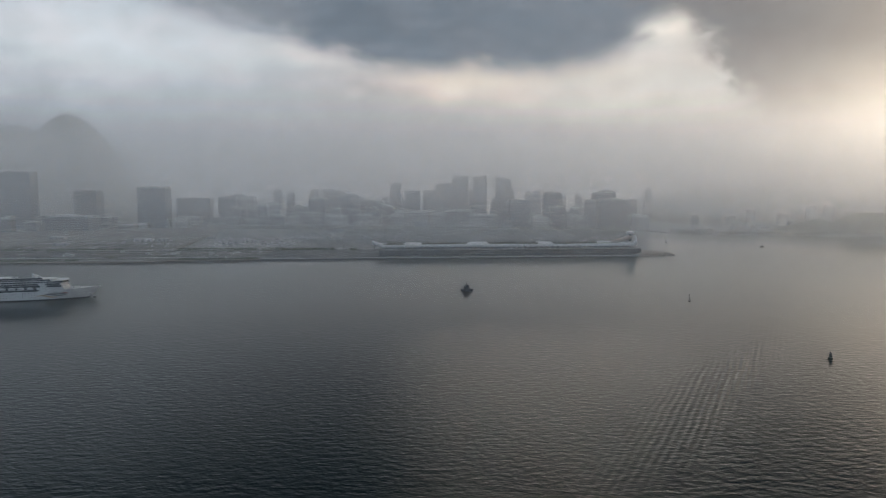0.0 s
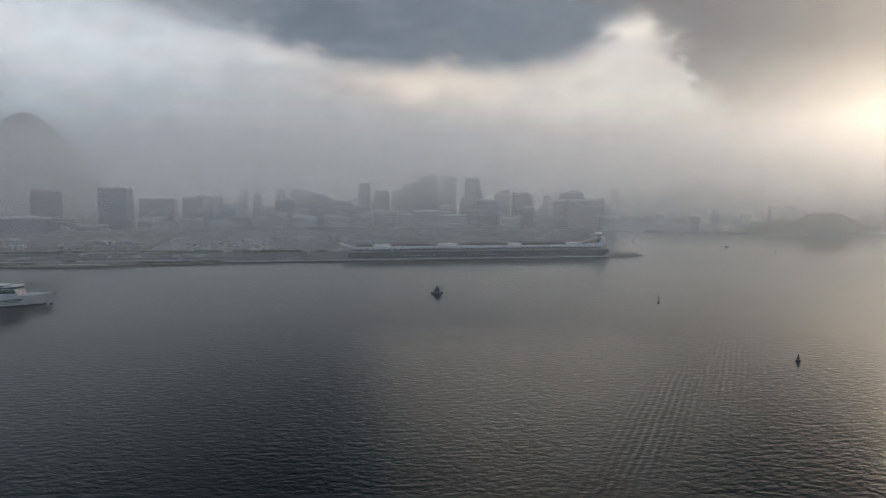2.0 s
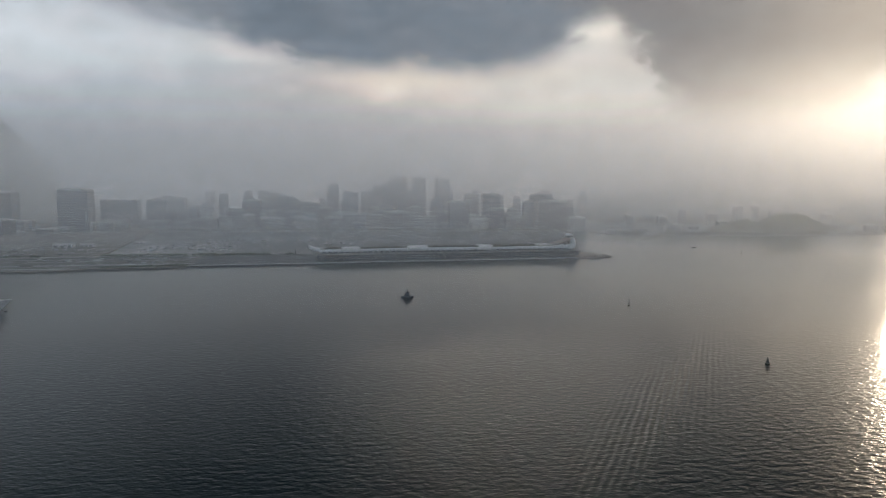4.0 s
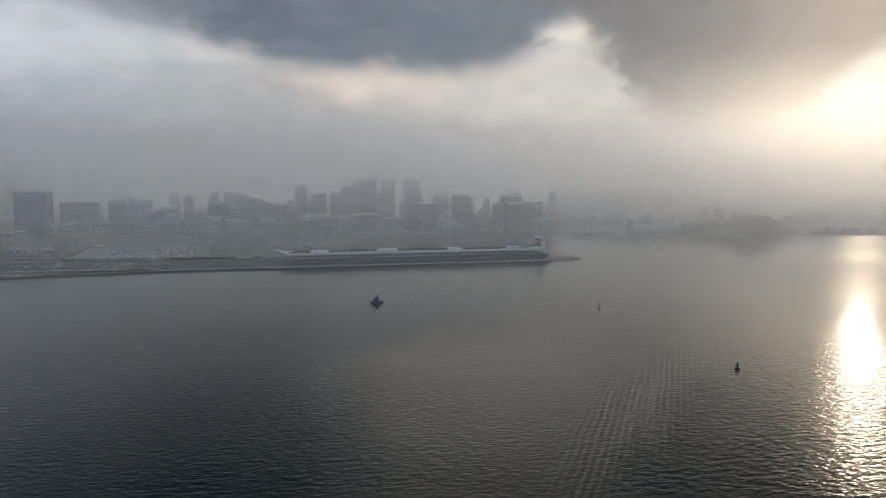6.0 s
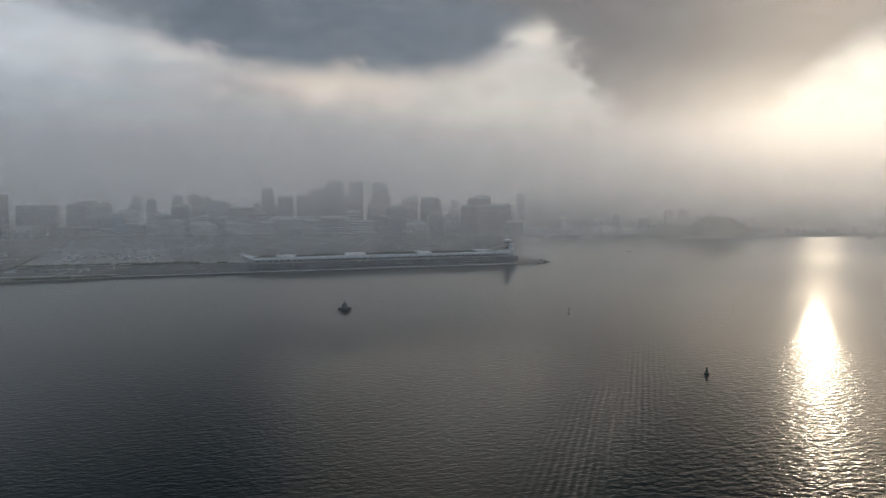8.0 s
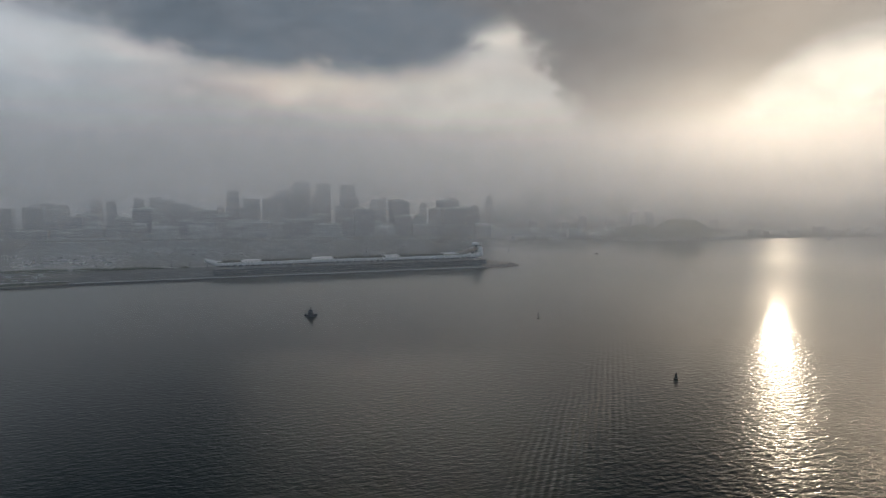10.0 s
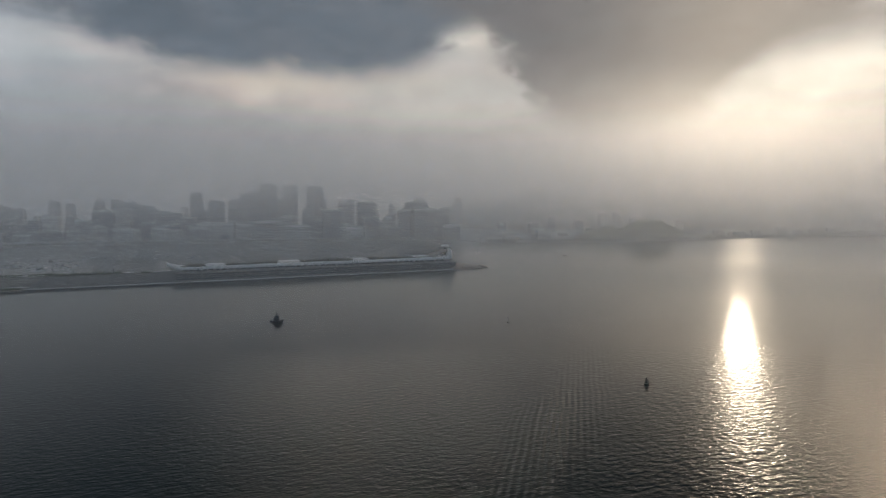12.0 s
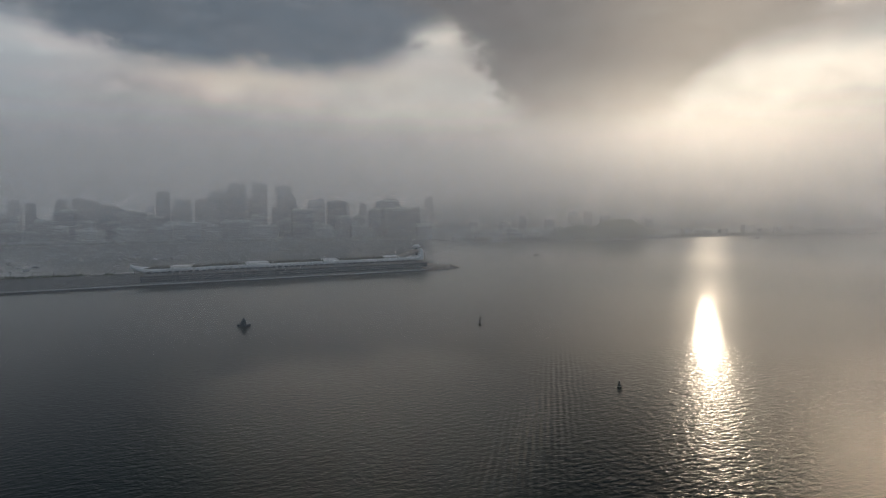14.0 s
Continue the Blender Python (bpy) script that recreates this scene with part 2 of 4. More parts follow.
    g.add("ShaderNodeOutputMaterial", Surface=both.outputs[0])
    return m


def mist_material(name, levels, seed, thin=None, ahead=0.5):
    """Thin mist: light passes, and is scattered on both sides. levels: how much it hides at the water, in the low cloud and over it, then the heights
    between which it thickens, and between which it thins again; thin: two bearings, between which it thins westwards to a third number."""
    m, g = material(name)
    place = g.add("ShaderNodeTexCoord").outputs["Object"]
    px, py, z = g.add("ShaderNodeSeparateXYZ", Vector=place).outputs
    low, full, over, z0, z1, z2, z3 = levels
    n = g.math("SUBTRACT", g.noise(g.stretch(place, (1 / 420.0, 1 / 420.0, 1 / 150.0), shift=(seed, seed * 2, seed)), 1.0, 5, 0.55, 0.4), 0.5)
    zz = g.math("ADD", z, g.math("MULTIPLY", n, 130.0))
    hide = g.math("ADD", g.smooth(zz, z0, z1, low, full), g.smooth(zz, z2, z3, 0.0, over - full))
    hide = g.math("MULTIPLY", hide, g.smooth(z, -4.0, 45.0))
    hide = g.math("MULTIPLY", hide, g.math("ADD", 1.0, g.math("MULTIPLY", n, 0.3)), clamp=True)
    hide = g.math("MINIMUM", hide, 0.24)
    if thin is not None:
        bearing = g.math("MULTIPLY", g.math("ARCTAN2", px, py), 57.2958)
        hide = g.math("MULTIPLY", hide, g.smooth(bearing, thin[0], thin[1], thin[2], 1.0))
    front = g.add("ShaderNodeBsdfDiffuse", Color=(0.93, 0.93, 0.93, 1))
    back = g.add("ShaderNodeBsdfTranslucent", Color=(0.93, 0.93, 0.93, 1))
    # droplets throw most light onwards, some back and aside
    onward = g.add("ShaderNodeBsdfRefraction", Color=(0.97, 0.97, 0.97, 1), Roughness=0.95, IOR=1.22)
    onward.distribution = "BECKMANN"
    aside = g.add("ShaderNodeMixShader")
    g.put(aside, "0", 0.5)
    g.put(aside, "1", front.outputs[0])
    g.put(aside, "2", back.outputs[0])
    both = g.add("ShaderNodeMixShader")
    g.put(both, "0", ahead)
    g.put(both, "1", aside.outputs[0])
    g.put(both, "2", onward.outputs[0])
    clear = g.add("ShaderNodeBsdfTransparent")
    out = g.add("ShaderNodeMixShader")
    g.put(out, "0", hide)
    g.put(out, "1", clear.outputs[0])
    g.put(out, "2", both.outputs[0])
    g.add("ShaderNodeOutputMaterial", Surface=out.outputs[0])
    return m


WATER = water_material()
ASPHALT = surface("asphalt", (0.035, 0.037, 0.04), (0.075, 0.075, 0.075), 0.85, 0, 35, 2.0)
CONCRETE = surface("concrete", (0.22, 0.22, 0.21), (0.38, 0.37, 0.35), 0.8, 0, 12, 1.0)
DARK_CONCRETE = surface("dark_concrete", (0.09, 0.095, 0.10), (0.17, 0.17, 0.17), 0.8, 0, 12, 1.0)
PALE_CONCRETE = surface("pale_concrete", (0.42, 0.42, 0.40), (0.58, 0.57, 0.54), 0.75, 0, 15, 1.2)
SOIL = surface("bare_soil", (0.06, 0.058, 0.052), (0.125, 0.115, 0.10), 0.95, 0, 60, 3.0, 0.3)
RED_EARTH = surface("red_earth", (0.12, 0.09, 0.075), (0.22, 0.17, 0.14), 0.95, 0, 14, 2.0, 0.4)
ROCK = surface("rock", (0.12, 0.10, 0.085), (0.28, 0.23, 0.19), 0.9, 0, 3, 0.5, 0.2, 0.25)
WHITE = surface("white_paint", (0.58, 0.59, 0.60), (0.72, 0.73, 0.73), 0.45, 0, 9, 1.0, 0.02)
DULL_WHITE = surface("dull_white_paint", (0.34, 0.34, 0.335), (0.46, 0.46, 0.45), 0.55, 0, 14, 1.0, 0.02)
FASCIA_PAINT = surface("fascia_paint", (0.42, 0.41, 0.39), (0.53, 0.515, 0.49), 0.5, 0, 18, 1.2, 0.02)
GREY_PAINT = surface("grey_paint", (0.28, 0.29, 0.30), (0.38, 0.39, 0.40), 0.5, 0, 6, 0.7, 0.02)
DARK_PAINT = surface("dark_paint", (0.03, 0.035, 0.04), (0.07, 0.075, 0.08), 0.5, 0, 5, 0.6, 0.02)
RED_PAINT = surface("red_paint", (0.17, 0.06, 0.05), (0.25, 0.09, 0.07), 0.5, 0, 2, 0.3, 0.01)
BUOY_PAINT = surface("buoy_paint", (0.035, 0.04, 0.03), (0.075, 0.07, 0.05), 0.6, 0, 2, 0.3, 0.01)
GOLD_PAINT = surface("gold_paint", (0.26, 0.20, 0.14), (0.34, 0.27, 0.19), 0.5, 0, 2, 0.3, 0.01)
GLASS = surface("dark_glass", (0.02, 0.028, 0.034), (0.05, 0.06, 0.07), 0.12, 0, 20, 3.0, 0.0)
LEAF = surface("foliage", (0.022, 0.032, 0.016), (0.05, 0.062, 0.032), 0.8, 0, 4, 0.6, 0.3, 0.2)
ROOF_PLANTS = surface("roof_plants", (0.04, 0.04, 0.028), (0.10, 0.085, 0.06), 0.85, 0, 9, 0.8, 0.3)
HILL = surface("wooded_hill", (0.03, 0.042, 0.022), (0.085, 0.095, 0.05), 0.95, 0, 90, 9.0, 2.0)
TOWER_A = surface("curtain_wall", (0.10, 0.12, 0.14), (0.16, 0.18, 0.20), 0.35, 0, 30, 4.0, 0.02, 0.25)
TOWER_B = surface("tower_cladding", (0.26, 0.26, 0.26), (0.40, 0.39, 0.38), 0.7, 0, 30, 4.0, 0.02, 0.25)


# ---- mesh helpers ----
def finish(name, bm, mat, smooth=False):
    bmesh.ops.recalc_face_normals(bm, faces=bm.faces)
    me = bpy.data.meshes.new(name)
    bm.to_mesh(me)
    bm.free()
    me.materials.append(mat)
    if smooth:
        me.polygons.foreach_set("use_smooth", [True] * len(me.polygons))
    return me


def part(name, bm, mat, parent=None, label="", smooth=False):
    ob = new(name, finish(name, bm, mat, smooth))
    ob.parent = parent
    return tagged(ob, label)


def share(name, me, parent, m, label=""):
    ob = new(name, me)
    ob.parent = parent
    ob.matrix_basis = m
    return tagged(ob, label)


def thing(name, m, label, category, group="", kind=""):
    ob = new(name)
    ob.matrix_basis = m
    return tagged(ob, label, category, group, kind)


def block(bm, x0, x1, y0, y1, z0, z1, bevel=0.0):
    v = [bm.verts.new(p) for p in ((x0, y0, z0), (x1, y0, z0), (x1, y1, z0), (x0, y1, z0), (x0, y0, z1), (x1, y0, z1), (x1, y1, z1), (x0, y1, z1))]
    f = [bm.faces.new([v[i] for i in q]) for q in ((3, 2, 1, 0), (4, 5, 6, 7), (0, 1, 5, 4), (1, 2, 6, 5), (2, 3, 7, 6), (3, 0, 4, 7))]
    if bevel:
        edges = {e for q in f for e in q.edges}
        bmesh.ops.bevel(bm, geom=list(edges), offset=bevel, segments=2, affect="EDGES", profile=0.6)
    return bm


def prism(bm, outline, z0, z1):
    """An upright solid over an outline of (x, y)."""
    lo = [bm.verts.new((x, y, z0)) for x, y in outline]
    hi = [bm.verts.new((x, y, z1)) for x, y in outline]
    n = len(outline)
    bm.faces.new(hi)
    bm.faces.new(lo[::-1])
    for i in range(n):
        bm.faces.new((lo[i], lo[(i + 1) % n], hi[(i + 1) % n], hi[i]))
    return bm


def loft(bm, rings, caps=True, closed=True):
    """Skin over rings of points."""
    rows = [[bm.verts.new(p) for p in ring] for ring in rings]
    n = len(rows[0])
    for a, b in zip(rows, rows[1:]):
        for i in range(n if closed else n - 1):
            bm.faces.new((a[i], a[(i + 1) % n], b[(i + 1) % n], b[i]))
    if caps:
        bm.faces.new(rows[0][::-1])
        bm.faces.new(rows[-1])
    return bm


def lathe(bm, profile, n=20, centre=(0, 0)):
    rings = [[(centre[0] + r * math.cos(2 * math.pi * i / n), centre[1] + r * math.sin(2 * math.pi * i / n), z) for i in range(n)] for r, z in profile]
    return loft(bm, rings)


def bar(bm, p, q, r, n=6):
    p, q = Vector(p), Vector(q)
    turn = (q - p).to_track_quat("Z", "Y").to_matrix()
    rings = [[tuple(c + turn @ Vector((r * math.cos(2 * math.pi * i / n), r * math.sin(2 * math.pi * i / n), 0))) for i in range(n)] for c in (p, q)]
    return loft(bm, rings)


# ---- the large structure ----
rnd = random.Random(4)
bm = bmesh.new()
v = [bm.verts.new(p) for p in ((-4800, -1500, 0), (4800, -1500, 0), (4800, 4900, 0), (-4800, 4900, 0))]
bm.faces.new(v)
tagged(part("water", bm, WATER), "dark grey-green harbour water with low wind waves", "water", kind="structure")

# the old runway strip: s along its quay, w inland, z up
QX, QY, QA = -480.0, 1737.0, 5.2
STRIP = pose(QX, QY, 0, 0, 0, QA)


def on_strip(s, w, z=0.0):
    p = STRIP @ Vector((s, w, z))
    return p.x, p.y


land = [(-4700, 1250), (-2200, 1480), (-1400, 1608), (-1099, 1642), (-755, 1657), (-693, 1696), (-560, 1710), (-482, 1737), (-482, 1742),
        on_strip(-2, 262), on_strip(-300, 262), (-830, 2150), (-1030, 3140), (-1100, 3600), (-4700, 3600)]
bm = prism(bmesh.new(), land, -6, 3.2)
tagged(part("ground", bm, SOIL), "bare brown reclaimed ground crossed by roads", "ground", kind="structure")
bm = prism(bmesh.new(), [on_strip(s, w) for s, w in ((0, 0), (1022, 0), (1028, 8), (1040, 190), (1010, 262), (0, 262))], -6, 4.2)
tagged(part("pier", bm, ASPHALT), "long dark asphalt berth apron of a pier", "pier", kind="structure")
shore = [(-1090, 3590), (-1016, 3120), (-11, 3081), (806, 3004), (905, 2960), (968, 2745), (1401, 2676), (1540, 2625), (2182, 2670), (3155, 2569), (4700, 2500), (4700, 4850), (-4700, 4850), (-4700, 3605)]
bm = prism(bmesh.new(), shore, -6, 3.0)
tagged(part("ground", bm, DARK_CONCRETE), "paved waterfront of the far shore", "ground", kind="structure")


def hill(name, peaks, x0, x1, y0, y1, step, label, rugged=1.0):
    """Wooded high ground: peaks are (x, y, height, spread x, spread y)."""
    bm = bmesh.new()
    nx, ny = int((x1 - x0) / step) + 1, int((y1 - y0) / step) + 1
    grid = []
    for j in range(ny):
        for i in range(nx):
            x, y = x0 + (x1 - x0) * i / (nx - 1), y0 + (y1 - y0) * j / (ny - 1)
            h = 0.0
            for px, py, ph, sx, sy in peaks:
                h = max(h, ph * math.exp(-((x - px) / sx) ** 2 - ((y - py) / sy) ** 2))
            rough = noise.fractal(Vector((x / 160, y / 160, 3)), 0.8, 2.0, 5)
            h += rugged * (10 + 0.035 * h) * rough * min(1, h / 40)
            edge = min(i, j, nx - 1 - i, ny - 1 - j)
            grid.append(bm.verts.new((x, y, -2 if edge == 0 else h)))
    for j in range(ny - 1):
        for i in range(nx - 1):
            k = j * nx + i
            bm.faces.new((grid[k], grid[k + 1], grid[k + nx + 1], grid[k + nx]))
    return tagged(part(name, bm, HILL, smooth=True), label, "hill", kind="structure")


hill("hill", [(-2330, 4200, 650, 400, 300), (-2620, 4130, 575, 430, 300), (-3000, 3950, 470, 480, 300)], -3500, -1250, 3750, 4700, 22, "steep wooded mountain half hidden in mist", 0.35)
hill("hill", [(1769, 2770, 95, 170, 70), (1600, 2830, 55, 160, 70)], 1300, 2150, 2690, 3000, 11, "low wooded headland behind the far shore")
hill("hill", [(3350, 3220, 205, 420, 260), (2900, 3500, 182, 500, 200)], 2400, 4000, 2900, 3900, 24, "broad wooded hill fading into mist", 1.3)
hill("hill", [(1900, 4200, 205, 900, 200), (2709, 3900, 195, 700, 200)], 700, 3300, 3600, 4600, 30, "far wooded ridge almost lost in mist", 1.6)


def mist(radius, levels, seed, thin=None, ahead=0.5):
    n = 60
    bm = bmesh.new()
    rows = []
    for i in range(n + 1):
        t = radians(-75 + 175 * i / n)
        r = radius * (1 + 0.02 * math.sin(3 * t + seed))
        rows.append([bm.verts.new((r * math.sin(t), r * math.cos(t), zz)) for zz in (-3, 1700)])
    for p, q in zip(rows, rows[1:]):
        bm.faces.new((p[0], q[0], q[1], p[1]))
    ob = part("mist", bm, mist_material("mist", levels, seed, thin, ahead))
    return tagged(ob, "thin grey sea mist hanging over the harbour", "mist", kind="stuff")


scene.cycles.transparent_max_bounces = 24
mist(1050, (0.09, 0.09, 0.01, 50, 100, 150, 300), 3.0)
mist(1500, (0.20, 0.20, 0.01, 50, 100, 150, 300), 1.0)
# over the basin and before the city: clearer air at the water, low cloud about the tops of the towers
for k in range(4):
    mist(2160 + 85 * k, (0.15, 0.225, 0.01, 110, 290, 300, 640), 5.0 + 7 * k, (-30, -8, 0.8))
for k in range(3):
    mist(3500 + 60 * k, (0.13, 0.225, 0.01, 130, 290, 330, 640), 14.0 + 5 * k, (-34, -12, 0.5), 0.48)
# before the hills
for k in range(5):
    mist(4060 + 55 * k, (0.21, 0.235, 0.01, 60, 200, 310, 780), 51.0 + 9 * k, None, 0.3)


# ---- the cruise terminal on the pier ----
def cruise_terminal():
    t = thing("cruise_terminal", STRIP @ pose(0, 0, 4.2), "long white cruise terminal with planted roof on the pier", "terminal")
    part("body", block(bmesh.new(), 322, 1040, 101, 158, 0, 17.5), GLASS, t, "dark glazed storeys set back under the roof")
    for z in (16.0,):
        part("floor_slab", block(bmesh.new(), 318, 1044, 98.4, 160, z, z + 0.9, 0.15), CONCRETE, t, "grey concrete gallery edge")
    part("podium", block(bmesh.new(), 312, 1046, 41, 100.6, 0, 15.0), GLASS, t, "dark glazed lower storeys towards the quay")
    for z in (4.6, 9.6, 14.6):
        part("floor_slab", block(bmesh.new(), 310, 1048, 38.6, 100.4, z, z + 0.8, 0.15), DARK_CONCRETE if z < 14 else ASPHALT, t, "dark gallery edge")
    # columns along the galleries
    col = finish("column", block(bmesh.new(), -0.5, 0.5, -0.5, 0.5, 0.05, 14.8, 0.1), DARK_CONCRETE)
    for i in range(46):
        share("column", col, t, pose(325 + i * 15.8, 39.6, 0))
    # the white fascia: a swept band with an upturned end on the west
    bm = bmesh.new()
    rings = []
    n = 90
    for i in range(n + 1):
        s = 291 + (1050 - 291) * i / n
        k = max(0.0, 1 - (s - 291) / 34.0)
        up = 14.5 * k ** 1.5
        under = 4.5 * k + 0.35 * math.sin(s / 40.0)
        b, tp = 15.6 + under + 0.6 * up, 26.2 + up + 0.5 * math.sin(s / 75.0)
        rings.append([(s, 96.6, b + 1.2), (s, 95.2, (b + tp) / 2), (s, 95.8, tp - 0.6), (s, 97.4, tp), (s, 99.4, tp - 0.3), (s, 100.4, b + 1.0), (s, 99.0, b)])
    part("fascia", loft(bm, rings), FASCIA_PAINT, t, "white curved roof edge", smooth=True)
    bm = bmesh.new()
    rings = []
    for i in range(n + 1):
        s = 300 + 745 * i / n
        tp = 23.6 + 8 * max(0.0, 1 - (s - 291) / 34.0) ** 1.5
        rings.append([(s, 158.6, tp - 5), (s, 160.2, tp), (s, 158.8, tp + 1.6), (s, 157.4, tp - 4)])
    part("fascia", loft(bm, rings), FASCIA_PAINT, t, "white curved roof edge", smooth=True)
    part("roof", block(bmesh.new(), 308, 1042, 100.2, 157.2, 18.6, 23.4, 0.4), PALE_CONCRETE, t, "pale paved roof deck")
    # dark arched openings under the fascia
    bm = bmesh.new()
    m = 10
    face = [(6.2 * math.cos(math.pi * i / m), 3.6 * math.sin(math.pi * i / m)) for i in range(m + 1)]
    loft(bm, [[(x, y, z - 0.6) for x, z in face] for y in (-0.5, 0.9)])
    arch = finish("arch", bm, GLASS)
    for i in range(45):
        share("arch", arch, t, pose(332 + i * 15.8, 95.6, 15.6))
    # roof planting in long beds
    for s0, s1, w0, w1, h in ((322, 385, 104, 124, 3.2), (432, 566, 104, 150, 5.6), (626, 768, 104, 150, 5.8), (814, 946, 104, 150, 5.6), (330, 380, 128, 150, 5.0)):
        part("planter", block(bmesh.new(), s0, s1, w0, w1, 23.4, 24.4, 0.2), ROCK, t, "brown roof garden bed")
        bm = bmesh.new()
        for _ in range(int((s1 - s0) * 1.5)):
            clump(bm, rnd.uniform(s0 + 2, s1 - 2), rnd.uniform(w0 + 2, w1 - 2), 24.2, rnd.uniform(1.8, 3.6), h * rnd.uniform(0.35, 1.1))
        tagged(part("shrubs", bm, ROOF_PLANTS, t, "dark green and brown roof shrubs"), kind="stuff")
    # white canopies between the beds
    for s0, s1, h in ((388, 430, 4.2), (569, 622, 5.2), (772, 810, 4.4), (948, 987, 5.0)):
        part("canopy", block(bmesh.new(), s0, s1, 103, 146, 23.4 + h, 24.2 + h, 0.2), FASCIA_PAINT, t, "flat white roof canopy")
        for s in (s0 + 1.5, (s0 + s1) / 2, s1 - 1.5):
            part("post", bar(bmesh.new(), (s, 104, 23.3), (s + 1.5, 103.6, 23.6 + h), 0.5), FASCIA_PAINT, t)
        for k in range(5):
            s = s0 + (s1 - s0) * (k + 0.5) / 5
            part("rafter", block(bmesh.new(), s - 0.4, s + 0.4, 103.4, 145, 24.2 + h, 24.9 + h), FASCIA_PAINT, t)
    # the east end: a planted ramp sweeping up to a rounded white head
    bm = bmesh.new()
    rings = []
    for i in range(25):
        k = i / 24
        s = 952 + 92 * k
        z = 24.0 + 22.0 * k ** 1.8
        w0 = 100 + 3 * k
        rings.append([(s, w0, z - 4 * (1 - k) - 6 * k), (s, w0, z + 0.4), (s, (w0 + 140) / 2, z + 1.6), (s, 140, z + 0.4), (s, 140, z - 4 - 4 * k)])
    part("ramp_roof", loft(bm, rings), ROCK, t, "dark planted roof sweeping upwards", smooth=True)
    bm = bmesh.new()
    rings = []
    for i in range(17):
        k = i / 16
        s = 1040 + 19 * k
        top = 25.5 + 23 * math.sin(min(1, k * 1.25) * math.pi / 2) ** 2
        if k > 0.82:
            top -= 26 * (k - 0.82)
        low = 15.5 + 10 * max(0, k - 0.7)
        y0 = 95 + 5.0 * max(0, k - 0.75) ** 2 * 16
        wid = 42 * (1 - 0.4 * max(0, k - 0.7) / 0.3)
        mid = (top + low) / 2
        hh = (top - low) / 2
        rings.append([(s, y0 + wid / 2 - wid / 2 * math.copysign(abs(math.cos(q)) ** 0.6, math.cos(q)), mid + hh * math.copysign(abs(math.sin(q)) ** 0.6, math.sin(q)))
                      for q in [2 * math.pi * j / 18 for j in range(18)]])
    part("head", loft(bm, rings), FASCIA_PAINT, t, "rounded white end of the terminal roof", smooth=True)
    part("stem", lathe(bmesh.new(), [(3.6, 30), (3.0, 42), (3.4, 50), (4.6, 53)], 16, (1043, 116)), DARK_PAINT, t, "dark round stem", smooth=True)
    bm = lathe(bmesh.new(), [(2.0, 50.8), (9.6, 52.4), (12.2, 54.2), (12.6, 55.4), (11.0, 57.6), (7.0, 59.2), (1.5, 59.8)], 28, (1043, 116))
    part("disc", bm, FASCIA_PAINT, t, "white lens-shaped canopy", smooth=True)


def clump(bm, x, y, z, r, h):
    """A low uneven clump of leaves."""
    top = [bm.verts.new((x + r * rnd.uniform(0.5, 1.0) * math.cos(q), y + r * rnd.uniform(0.5, 1.0) * math.sin(q), z + h * rnd.uniform(0.35, 0.7))) for q in [k * 1.2566 + rnd.random() for k in range(5)]]
    foot = [bm.verts.new((x + r * 0.9 * math.cos(k * 1.2566), y + r * 0.9 * math.sin(k * 1.2566), z - 0.2)) for k in range(5)]
    tip = bm.verts.new((x + rnd.uniform(-0.3, 0.3) * r, y + rnd.uniform(-0.3, 0.3) * r, z + h))
    for k in range(5):
        bm.faces.new((foot[k], foot[(k + 1) % 5], top[(k + 1) % 5], top[k]))
        bm.faces.new((top[k], top[(k + 1) % 5], tip))


cruise_terminal()

# quay edge, fenders and bollards
bm = bmesh.new()
block(bm, 0, 1024, -0.8, 2.2, 2.6, 4.9, 0.15)
e = part("quay_edge", bm, CONCRETE)
e.matrix_basis = STRIP
tagged(e, "pale concrete quay edge along the berth", "quay", kind="structure")
fender = finish("fender", block(bmesh.new(), -1.0, 1.0, -2.0, -0.82, 0.2, 4.4, 0.3), DARK_PAINT)
for i in range(64):
    share("fender", fender, e, pose(8 + i * 16, 0, 0))


